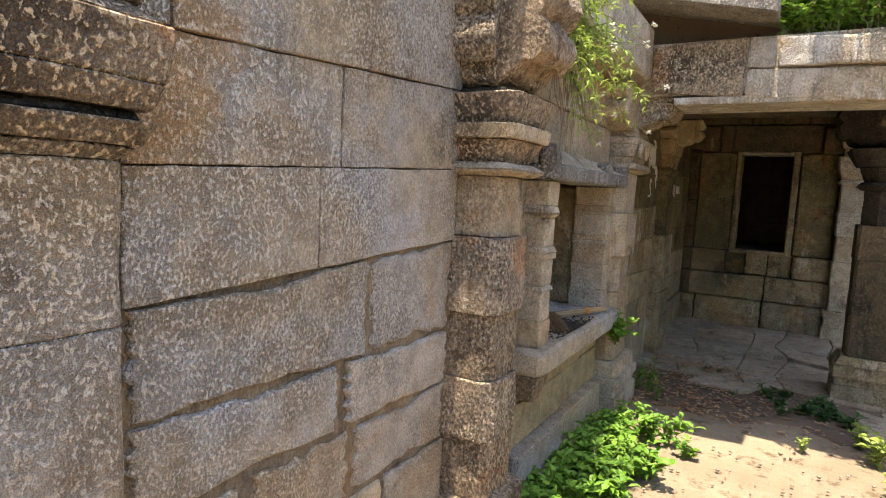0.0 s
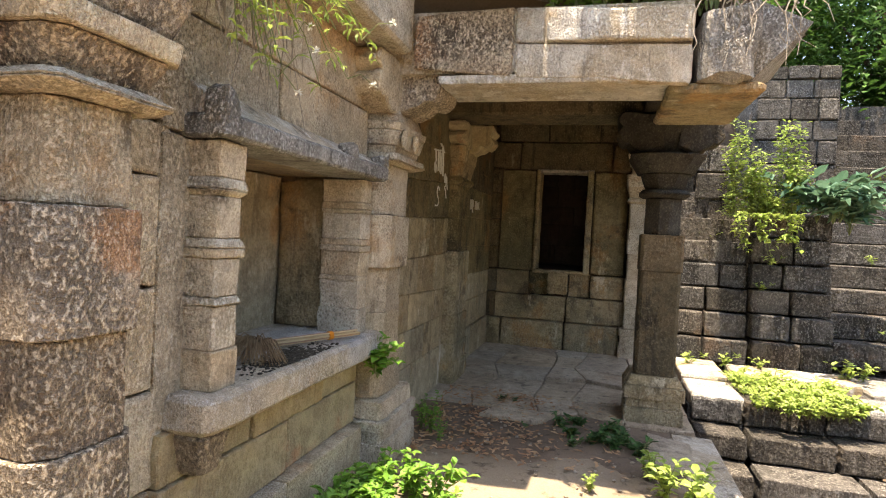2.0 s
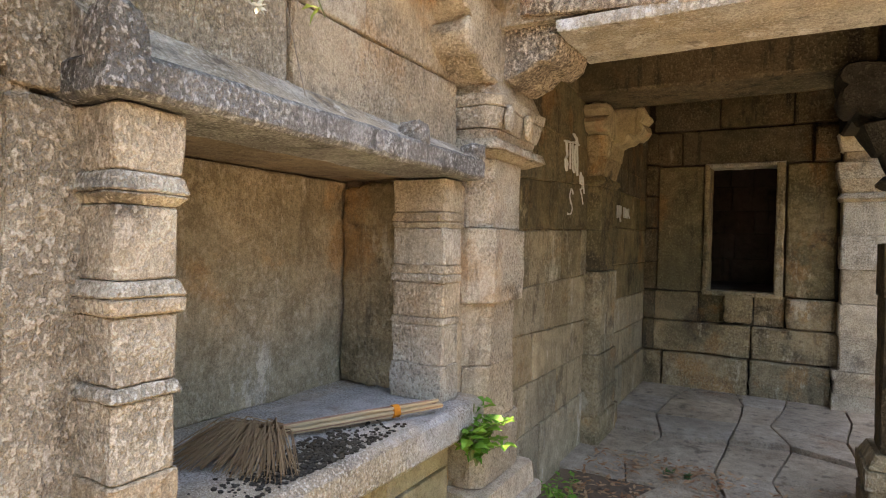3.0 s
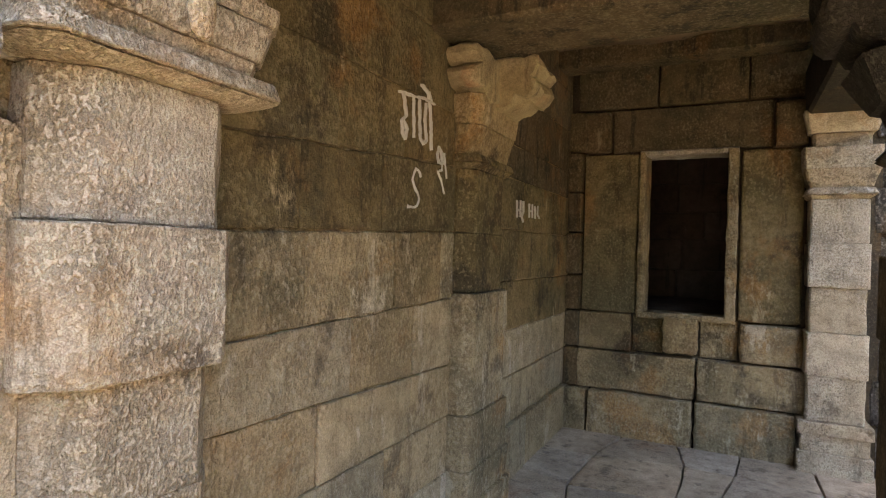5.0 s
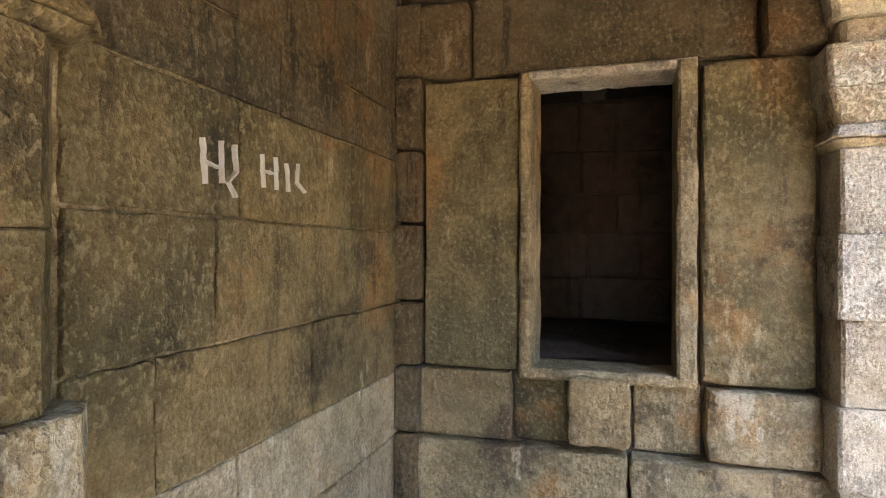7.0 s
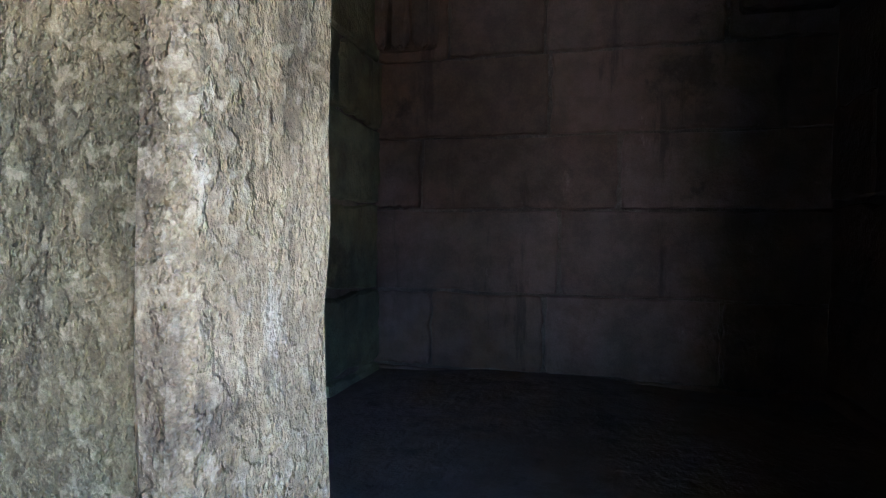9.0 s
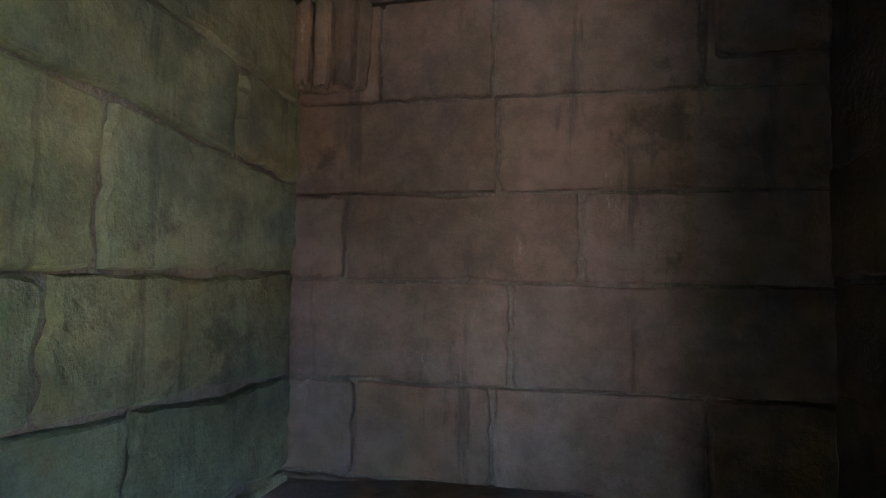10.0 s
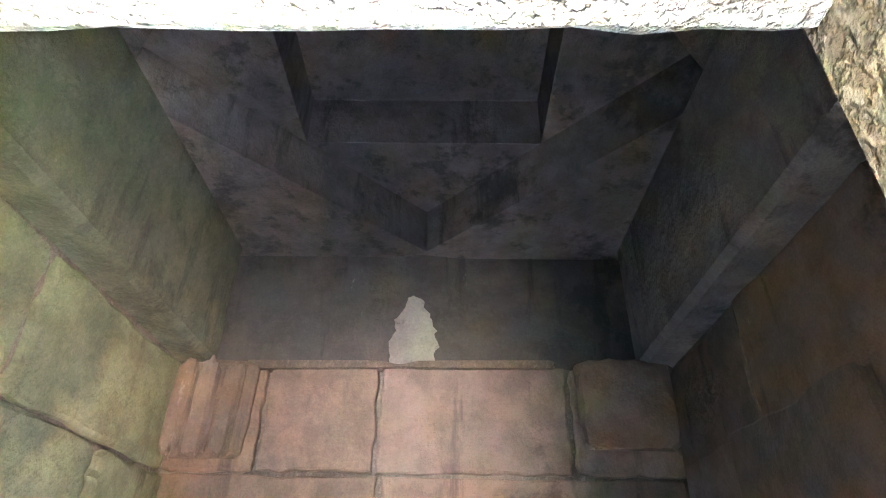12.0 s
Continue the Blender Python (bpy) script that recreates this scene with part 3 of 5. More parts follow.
POST = [("foot", 0.735, 0.88, 0.006, 0.006, 0.008), ("shaft", 0.88, 1.04, 0.0, 0.0, 0.008), ("band", 1.04, 1.07, 0.012, 0.004, 0.008), ("shaft", 1.07, 1.21, 0.0, 0.0, 0.008),
        ("band", 1.21, 1.245, 0.012, 0.014, 0.008), ("band", 1.245, 1.28, 0.016, 0.006, 0.008), ("shaft", 1.28, 1.43, 0.0, 0.0, 0.008), ("band", 1.43, 1.455, 0.002, 0.014, 0.008), ("band", 1.455, 1.495, 0.016, 0.008, 0.008), ("head", 1.495, 1.625, 0.004, 0.01, 0.008)]
left_post = tagged(new("niche_post"), "banded carved stone post framing the niche", "post", kind="structure")
stack(left_post, -1.2, -1.015, 3.135, 3.275, POST, BUFF)
right_post = tagged(new("niche_post"), "banded carved stone post framing the niche", "post", kind="structure")
stack(right_post, -1.30, -1.05, 4.465, 4.60, [(nm, a, b, g0 * 0.5, g1 * 0.5, cut) for nm, a, b, g0, g1, cut in POST], BUFF)

# ---- porch pilasters ----
third = pilaster("pilaster_third", "pale buff porch pilaster with moulded base and capital", -1.3, -1.02, 4.76, 5.24, [
    ("base", -0.22, 0.03, 0.09, 0.09, 0.02), ("base", 0.03, 0.10, 0.07, 0.07, 0.02), ("base", 0.10, 0.17, 0.09, 0.09, 0.02), ("base", 0.17, 0.28, 0.06, 0.05, 0.02), ("block", 0.28, 0.56, 0.0, 0.0, 0.05), ("block", 0.56, 0.82, -0.01, -0.01, 0.09),
    ("block", 0.82, 1.105, -0.01, -0.01, 0.10), ("block", 1.105, 1.44, 0.02, 0.02, 0.09), ("block", 1.44, 1.755, 0.0, 0.0, 0.09), ("moulding", 1.755, 1.775, 0.03, 0.07, 0.04), ("moulding", 1.775, 1.82, 0.08, 0.07, 0.04),
    ("capital", 1.82, 1.87, 0.03, 0.04, 0.05), ("capital", 1.87, 1.96, 0.05, 0.07, 0.05), ("capital", 1.96, 2.01, 0.075, 0.08, 0.05), ("capital", 2.01, 2.1, 0.06, 0.03, 0.05)], BUFF)
for y in (4.80, 5.02):
    g = Geo()
    rock(g, (-0.935, y, 1.915), (0.02, 0.035, 0.06), 0.15, y, 8, 10, 0.2)
    part("pendant", g, BUFF, third)
cross_bracket("bracket_third", "two-lobed scroll bracket stained yellow and red", [("x", -1.2, -0.71, 4.84, 5.2, 2.09, 2.40, RUST, 0.016), ("y", 4.9, 4.47, -1.18, -0.985, 2.06, 2.39, BUFF, 0.016)])
# Upper blocks take the darker stone, so porch shade sits in their colour.
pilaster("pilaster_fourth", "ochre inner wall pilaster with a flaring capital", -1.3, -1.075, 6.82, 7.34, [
    ("base", -0.14, 0.1, 0.05, 0.05, 0.02), ("base", 0.1, 0.28, 0.03, 0.04, 0.02), ("block", 0.28, 0.56, 0.03, 0.03, 0.03), ("block", 0.56, 0.86, 0.02, 0.02, 0.06), ("block", 0.86, 1.185, 0.03, 0.03, 0.06), ("block", 1.185, 1.5, 0.0, 0.0, 0.08, STAIN_SHADE), ("block", 1.5, 1.83, 0.0, 0.0, 0.08, STAIN_SHADE),
    ("moulding", 1.83, 1.86, 0.01, 0.03, 0.05, STAIN_SHADE), ("moulding", 1.86, 1.90, 0.04, 0.03, 0.05, STAIN_SHADE), ("capital", 1.90, 2.05, 0.01, 0.04, 0.06, OCHRE), ("capital", 2.05, 2.2, 0.045, 0.06, 0.06, OCHRE)], OCHRE)
cross_bracket("bracket_fourth", "lumpy yellow scroll bracket under the inner beam", [("x", -1.2, -0.80, 6.98, 7.32, 2.15, 2.43, MUSTARD, 0.024), ("y", 7.1, 6.67, -1.18, -1.0, 2.17, 2.42, MUSTARD, 0.02)])

# ---- porch side wall ----
side = core("wall_side", "ochre ashlar side wall of the porch with chalk scrawls", -2.2, -1.1745, 4.72, 9.4, -2.0, 3.4, OCHRE)
S = Frame((-1.16, 0, 0), (0, 1, 0), (1, 0, 0))
ROWS = [(-0.2, 0.27, [5.2, 5.9, 6.8], [7.36, 8.0, 9.1]), (0.27, 0.56, [5.2, 5.66, 6.2, 6.8], [7.36, 7.75, 8.5, 9.1]), (0.56, (0.865, 0.82), [5.2, 5.75, 6.40, 6.8], [7.36, 7.9, 8.7, 9.1]), ((0.865, 0.82), (1.12, 1.16), [5.2, 5.94, 6.42, 6.8], [7.36, 7.6, 8.3, 9.1]),
        ((1.12, 1.16), (1.442, 1.50), [5.2, 5.66, 6.24, 6.66, 6.8], [7.36, 7.8, 8.45, 9.1]), ((1.442, 1.50), (1.725, 1.835), [5.2, 5.62, 6.12, 6.8], [7.36, 7.9, 8.6, 9.1]), ((1.725, 1.835), 2.1, [5.2, 5.82, 6.3, 6.8], [7.36, 8.1, 9.1]), (2.1, 2.45, [5.2, 6.0, 6.8], [7.36, 7.9, 9.1]), (2.45, 2.78, [5.0, 5.8, 6.8], [7.0, 8.2, 9.1]), (2.78, 3.1, [5.0, 5.9, 6.8], [7.0, 8.0, 9.1])]
FAR = [-0.2, 0.29, 0.60, 0.90, 1.22, 1.55, 1.88, 2.1, 2.45, 2.78, 3.1]
# Rows darken upward and inward by material, imitating light from the openings.
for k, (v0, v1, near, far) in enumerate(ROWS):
    toned = STAIN_SHADE if k > 4 else OCHRE if k > 3 else PALE_OCHRE
    course(side, S, v0, v1, near, toned, 0.0, 0.005, depth=0.06, worn=0.007, gap=0.0005, jit=0.008, seg=8)
    course(side, S, FAR[k], FAR[k + 1], far, UMBER if k > 5 else STAIN_SHADE if k > 2 else toned, 0.03 if k < 1 else 0.0, 0.005, depth=0.06, worn=0.007, gap=0.0005, jit=0.008, seg=8)

# ---- back wall with the opening ----
back = core("wall_back", "thick ochre back wall pierced by a small dark opening", -2.2, -0.58, 9.16, 9.335, -2.0, 3.95, JOINT)
for a in ((0.11, 1.05, 9.16, 9.335, -2.0, 3.95), (-0.58, 0.11, 9.16, 9.335, -2.0, 0.91), (-0.58, 0.11, 9.16, 9.335, 2.255, 3.95)):
    g = Geo()
    box(g, *a)
    part("core", g, JOINT, back)
# Courses darken upward and at the corner, porch shade painted by material.
K = Frame((0, 9.1, 0), (1, 0, 0), (0, -1, 0))
course(back, K, -0.12, 0.285, [-1.16, -0.95, -0.13, 0.56], OCHRE, 0.11, depth=0.1, worn=0.018, gap=0.002, jit=0.012, seg=7)
course(back, K, 0.285, 0.61, [-1.06, -0.12, 0.62], OCHRE, 0.05, depth=0.1, worn=0.018, gap=0.002, jit=0.012, seg=7)
course(back, K, 0.61, 0.925, [-1.06, -0.62], OCHRE, 0.0, depth=0.1, gap=0.002)
course(back, K, 0.61, 0.925, [-0.62, -0.37], STAIN_SHADE, -0.05, depth=0.1)
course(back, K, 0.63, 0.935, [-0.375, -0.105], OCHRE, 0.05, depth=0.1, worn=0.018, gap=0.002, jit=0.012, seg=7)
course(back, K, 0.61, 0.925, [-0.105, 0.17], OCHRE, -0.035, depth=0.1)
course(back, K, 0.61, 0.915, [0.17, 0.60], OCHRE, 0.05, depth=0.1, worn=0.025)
course(back, K, 0.925, 2.25, [-1.035, -0.59], STAIN_SHADE, 0.0, 0.0, depth=0.1, seg=5)
course(back, K, 0.915, 2.25, [0.16, 0.58], STAIN_SHADE, 0.01, 0.0, depth=0.1, worn=0.03, seg=5)
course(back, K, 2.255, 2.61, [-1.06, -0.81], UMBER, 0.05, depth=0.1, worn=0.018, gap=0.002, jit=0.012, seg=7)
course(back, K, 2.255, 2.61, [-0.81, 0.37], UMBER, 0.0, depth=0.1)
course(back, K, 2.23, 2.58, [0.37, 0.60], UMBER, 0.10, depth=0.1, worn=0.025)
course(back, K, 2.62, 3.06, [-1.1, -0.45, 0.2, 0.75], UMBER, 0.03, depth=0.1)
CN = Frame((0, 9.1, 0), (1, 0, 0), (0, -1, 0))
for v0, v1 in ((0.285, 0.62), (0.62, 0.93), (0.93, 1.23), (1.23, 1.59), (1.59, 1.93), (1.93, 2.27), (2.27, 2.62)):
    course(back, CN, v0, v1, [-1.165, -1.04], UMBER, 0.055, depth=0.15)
door = tagged(new("door_1"), "plain stone door frame round a dark opening", "door frame", kind="structure")
for nm, a in (("jamb", (-0.585, -0.535, 9.075, 9.285, 0.93, 2.25)), ("jamb", (0.068, 0.145, 9.075, 9.345, 0.93, 2.25)), ("lintel", (-0.58, 0.145, 9.085, 9.345, 2.221, 2.262)), ("sill", (-0.58, 0.145, 9.085, 9.345, 0.90, 0.948))):
    g = Geo()
    n = 14
    x0, x1, y0, y1, z0, z1 = a
    loops = []
    for i in range(n + 1):
        f = i / n
        j = [rnd(-0.004, 0.004) for _ in range(8)]
        if nm == "jamb":
            z = z0 + (z1 - z0) * f
            loops.append([(x0 + j[0], y0 + 0.012 + j[1], z), (x0 + 0.012, y0 + j[1], z), (x1 - 0.012 + j[2], y0 + j[3], z), (x1 + j[4], y0 + 0.014 + j[3], z), (x1 + j[5] - (-0.02 if x0 < 0 else 0), y1 - 0.012 + j[6], z), (x1 - 0.012 + j[5] - (-0.02 if x0 < 0 else 0), y1 + j[6], z), (x0, y1, z)])
        else:
            x = x0 + (x1 - x0) * f
            loops.append([(x, y0 + j[0], z0 + 0.01 + j[1]), (x, y0 + j[0], z1 - 0.01), (x, y0 + 0.012, z1 + j[2] * 0.5), (x, y1, z1 + j[3] * 0.5), (x, y1 + j[4], z0 + 0.01 + j[5]), (x, y1 - 0.012, z0 + j[5]), (x, y0 + 0.012, z0 + j[1])])
    g.add([p for loop in loops for p in loop], [(i * 7 + k, i * 7 + (k + 1) % 7, i * 7 + 7 + (k + 1) % 7, i * 7 + 7 + k) for i in range(n) for k in range(7)] + [tuple(range(7)), tuple(range(n * 7, n * 7 + 7))])
    # The lintel's pale stone stands in for daylight glare on its underside.
    part(nm, g, LIME if nm == "lintel" else OCHRE, door)

pilaster("pilaster_fifth", "stacked buff pilaster with carved foot and capital", 0.60, 0.95, 8.93, 9.3, [
    ("base", -0.12, 0.08, 0.05, 0.05, 0.01), ("base", 0.08, 0.2, 0.03, 0.03, 0.01), ("base", 0.2, 0.285, 0.05, 0.05, 0.01), ("block", 0.285, 0.60, 0.0, 0.0, 0.012), ("block", 0.60, 0.905, 0.01, 0.01, 0.012), ("block", 0.905, 1.22, -0.005, -0.005, 0.012), ("block", 1.22, 1.53, 0.01, 0.01, 0.012),
    ("block", 1.53, 1.84, 0.0, 0.0, 0.012), ("moulding", 1.84, 1.87, 0.0, 0.03, 0.015), ("moulding", 1.87, 1.92, 0.04, 0.02, 0.015), ("capital", 1.92, 2.05, 0.01, 0.05, 0.015), ("capital", 2.05, 2.2, 0.05, 0.06, 0.015), ("block", 2.2, 2.3, 0.0, 0.0, 0.02), ("capital", 2.3, 2.46, 0.03, 0.06, 0.02)], BUFF)
end = core("wall_right_end", "dark block masonry beyond the porch pilaster", 1.0, 1.85, 9.2, 9.34, -2.0, 2.6, STEP)
for v in range(8):
    course(end, Frame((0, 9.15, 0), (1, 0, 0), (0, -1, 0)), -0.1 + 0.34 * v, 0.24 + 0.34 * v, [1.0, 1.35 + 0.15 * (v % 2), 1.85], STEP, 0.0, 0.03, depth=0.1, worn=0.02, jit=0.015)

# ---- free column ----
# Shaft dark, capital near-black: shade below the beam painted in the colour.
col = tagged(new("porch_column"), "dark worn stone column on a moulded square base", "column", kind="structure")
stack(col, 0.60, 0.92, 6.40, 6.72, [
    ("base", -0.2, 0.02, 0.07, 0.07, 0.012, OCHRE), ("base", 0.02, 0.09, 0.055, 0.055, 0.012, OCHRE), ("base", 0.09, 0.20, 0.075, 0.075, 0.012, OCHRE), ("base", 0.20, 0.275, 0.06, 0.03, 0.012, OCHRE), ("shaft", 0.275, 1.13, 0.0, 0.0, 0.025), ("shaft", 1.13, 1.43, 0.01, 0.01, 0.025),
    ("shaft", 1.43, 1.73, -0.02, -0.02, 0.1, SOOT_SHADE), ("ring", 1.73, 1.765, 0.01, 0.04, 0.1, SOOT_SHADE), ("ring", 1.765, 1.80, 0.04, 0.02, 0.1, SOOT_SHADE), ("neck", 1.80, 1.93, -0.01, 0.03, 0.1, SOOT_SHADE), ("capital", 1.93, 2.08, 0.06, 0.13, 0.1, SOOT_SHADE)], UMBER)
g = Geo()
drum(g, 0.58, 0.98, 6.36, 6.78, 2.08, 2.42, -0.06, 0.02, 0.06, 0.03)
part("bracket", g, SOOT_SHADE, col)
scroll(col, "x", 0.72, 0.36, 6.38, 6.76, 2.10, 2.42, SOOT_SHADE, 0.016)
scroll(col, "x", 0.82, 1.18, 6.38, 6.76, 2.10, 2.42, SOOT_SHADE, 0.016)

# ---- beams and roof ----
beam = tagged(new("beam_front"), "long carved stone beam with lime streaks over the porch", "beam", kind="structure")
F = Frame((0, 4.76, 0), (1, 0, 0), (0, -1, 0))
g = Geo()
box(g, -1.1, 0.69, 4.79, 5.24, 2.31, 2.68)
part("core", g, LIME, beam)
stone(beam, F, [(-0.90, 2.33), (-0.28, 2.27), (-0.28, 2.69), (-0.90, 2.66)], RUST, 0.0, 0.06, 0.015)
stone(beam, F, [(-0.28, 2.27), (0.70, 2.22), (0.70, 2.44), (-0.28, 2.47)], LIME, 0.0, 0.06, 0.02, seg=6)
stone(beam, F, [(-0.1, 2.47), (0.70, 2.45), (0.70, 2.64), (-0.1, 2.66)], LIME, 0.025, 0.06, 0.02, seg=6)
stone(beam, F, [(-0.28, 2.47), (-0.1, 2.46), (-0.1, 2.67), (-0.28, 2.69)], LIME, 0.0, 0.06, 0.015)
U = Frame((0, 4.76, 2.24), (1, 0, 0), (0, 0, -1), (0, 1, 0))
stone(beam, U, [(-0.74, 0.0), (0.69, 0.0), (0.69, 0.48), (-0.74, 0.48)], LIME, 0.0, 0.05, 0.02, seg=6)
corner = tagged(new("beam_corner"), "eroded corner stone at the end of the porch beam", "beam", kind="structure")
g = Geo()
rock(g, (0.875, 5.0, 2.44), (0.155, 0.27, 0.205), 0.16, 4.2, 14, 20, 0.8)
part("block", g, CANOPY, corner)
g = Geo()
drum(g, 0.58, 1.08, 4.82, 5.75, 2.19, 2.245, 0.0, 0.0, 0.03, 0.015, 0.006)
part("slab", g, OCHRE, corner)
g = Geo()
g.add([(1.02, 4.95, 2.28), (1.27, 4.8, 2.54), (1.0, 4.9, 2.72), (1.02, 5.9, 2.28), (1.35, 5.9, 2.54), (1.0, 5.9, 2.72)], [(0, 1, 2), (3, 5, 4), (0, 3, 4, 1), (1, 4, 5, 2), (0, 2, 5, 3)])
part("eave", g, CANOPY, corner)


def plain_beam(name, label, x0, x1, y0, y1, z0, z1, material):
    root = tagged(new(name), label, "beam", kind="structure")
    g = Geo()
    drum(g, x0, x1, y0, y1, z0, z1, 0, 0, 0.02, 0.02, -0.006)
    part("block", g, material, root)
    return root


# Beams and ceiling get darkened stone to deepen the shade of the porch.
plain_beam("beam_right", "shade-darkened stone beam along the open side of the porch", 0.56, 1.06, 5.32, 9.3, 2.43, 2.80, SOOT_SHADE)
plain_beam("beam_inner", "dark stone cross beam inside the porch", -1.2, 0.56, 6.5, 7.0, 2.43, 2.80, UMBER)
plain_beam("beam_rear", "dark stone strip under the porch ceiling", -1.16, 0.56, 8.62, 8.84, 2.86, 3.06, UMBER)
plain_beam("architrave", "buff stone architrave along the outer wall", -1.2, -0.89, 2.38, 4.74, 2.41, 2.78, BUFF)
core("ceiling", "dark stone slabs over the porch", -1.25, 1.06, 5.24, 6.75, 2.80, 3.0, SOOT_SHADE, "ceiling")
core("ceiling_inner", "dark stone slabs over the inner porch", -1.25, 1.06, 6.75, 9.35, 3.06, 3.3, SOOT_SHADE, "ceiling")
core("ceiling_lip", "dark stone filling above the inner beam", -1.2, 1.06, 6.72, 7.0, 2.80, 3.06, SOOT_SHADE, "ceiling")
core("roof_fill", "earth-covered roof over the porch", -2.2, 1.06, 5.0, 9.35, 3.0, 3.05, HUMUS, "roof")
g = relief_sheet(-1.2, 1.1, 5.0, 9.6, 0.12, 3.0, 0.1, 8.0)
tagged(part("roof_earth", g, HUMUS), "rough overgrown earth on the porch roof", "roof", kind="structure")
core("parapet_mass", "rubble filling of the roof over the beam", -1.2, 1.0, 4.92, 5.24, 2.68, 3.02, HUMUS, "roof")
eave = tagged(new("roof_eave"), "tilted grey stone eave slab jutting over the beam", "eave", kind="structure")
g = Geo()
g.add([(-1.25, 4.45, 3.0), (-0.12, 4.5, 2.76), (-0.13, 4.5, 2.98), (-1.25, 4.45, 3.42), (-1.25, 5.3, 3.0), (-0.1, 5.3, 2.76), (-0.1, 5.3, 2.98), (-1.25, 5.3, 3.42)], [(0, 1, 2, 3), (4, 7, 6, 5), (0, 4, 5, 1), (3, 2, 6, 7), (1, 5, 6, 2), (0, 3, 7, 4)])
part("slab", g, CANOPY, eave)

# ---- porch floor ----
floor = core("floor", "worn cracked stone paving of the porch", -1.25, 1.1, 6.2, 9.2, -2.0, -0.17, HUMUS, "floor")
P = Frame((0, 0, -0.085), (1, 0, 0), (0, 0, 1), (0, 1, 0))
xs = [-1.2, -0.72, -0.2, 0.12, 0.58, 1.08]
ys = [6.28, 6.75, 7.35, 7.9, 8.5, 9.02]
grid = {(i, j): (xs[i] + (rnd(-0.1, 0.1) if 0 < i < 5 else 0), ys[j] + (rnd(-0.12, 0.12) if 0 < j < 5 else rnd(-0.06, 0.1) if j == 0 else 0)) for i in range(6) for j in range(6)}
for i in range(5):
    for j in range(5):
        stone(floor, P, [grid[i, j], grid[i + 1, j], grid[i + 1, j + 1], grid[i, j + 1]], PAVE, (0.02 if j > 1 else -0.015) + rnd(-0.006, 0.006), 0.07, 0.008, 0.002, 0.01, 6, "paving_stone")

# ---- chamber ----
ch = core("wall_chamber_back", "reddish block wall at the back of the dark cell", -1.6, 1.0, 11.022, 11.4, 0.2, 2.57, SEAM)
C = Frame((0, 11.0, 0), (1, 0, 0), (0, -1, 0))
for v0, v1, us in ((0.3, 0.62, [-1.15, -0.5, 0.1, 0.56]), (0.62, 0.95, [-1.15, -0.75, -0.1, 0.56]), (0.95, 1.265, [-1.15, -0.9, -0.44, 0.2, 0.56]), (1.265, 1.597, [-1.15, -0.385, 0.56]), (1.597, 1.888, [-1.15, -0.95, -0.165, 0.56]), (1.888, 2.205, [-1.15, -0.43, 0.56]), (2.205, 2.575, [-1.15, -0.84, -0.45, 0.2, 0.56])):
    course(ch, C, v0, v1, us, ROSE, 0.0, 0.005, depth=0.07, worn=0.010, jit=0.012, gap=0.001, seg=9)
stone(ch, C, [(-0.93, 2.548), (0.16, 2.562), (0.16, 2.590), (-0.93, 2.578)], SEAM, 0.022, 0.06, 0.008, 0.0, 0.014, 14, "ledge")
core("wall_chamber_recess", "dark near-black panel above the ledge", -1.6, 1.0, 11.06, 11.4, 2.572, 3.9, BLACK)
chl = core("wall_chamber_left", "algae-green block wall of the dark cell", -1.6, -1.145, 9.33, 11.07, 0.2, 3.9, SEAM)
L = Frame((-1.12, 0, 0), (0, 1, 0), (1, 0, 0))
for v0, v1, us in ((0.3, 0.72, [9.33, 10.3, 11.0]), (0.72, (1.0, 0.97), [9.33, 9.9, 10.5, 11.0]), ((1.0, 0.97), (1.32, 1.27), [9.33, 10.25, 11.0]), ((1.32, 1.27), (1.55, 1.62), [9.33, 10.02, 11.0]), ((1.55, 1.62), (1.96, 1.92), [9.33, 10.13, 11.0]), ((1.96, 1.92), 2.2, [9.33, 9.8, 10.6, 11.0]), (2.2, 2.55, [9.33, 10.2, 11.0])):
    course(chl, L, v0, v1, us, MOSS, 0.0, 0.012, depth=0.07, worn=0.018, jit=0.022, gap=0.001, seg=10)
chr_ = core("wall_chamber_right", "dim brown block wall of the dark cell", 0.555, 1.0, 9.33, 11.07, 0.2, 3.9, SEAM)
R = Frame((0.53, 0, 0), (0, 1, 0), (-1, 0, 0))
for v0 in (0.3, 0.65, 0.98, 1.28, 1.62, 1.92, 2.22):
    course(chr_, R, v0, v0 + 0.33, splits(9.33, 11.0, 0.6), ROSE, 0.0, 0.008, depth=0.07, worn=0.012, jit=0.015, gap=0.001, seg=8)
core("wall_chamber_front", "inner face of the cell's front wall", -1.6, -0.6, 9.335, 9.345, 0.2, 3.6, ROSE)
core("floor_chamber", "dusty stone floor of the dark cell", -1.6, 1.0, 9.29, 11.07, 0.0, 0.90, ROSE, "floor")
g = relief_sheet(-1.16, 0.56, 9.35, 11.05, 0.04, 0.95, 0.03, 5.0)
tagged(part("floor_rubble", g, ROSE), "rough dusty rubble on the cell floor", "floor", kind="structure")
for x0, x1, nm in ((-1.19, -1.03, "cornice_left"), (0.44, 0.60, "cornice_right")):
    plain_beam(nm, "dark stone cornice beam along the cell wall", x0, x1, 9.34, 11.0, 2.56, 3.06, SHADED_MOSS if x0 < 0 else VAULT)
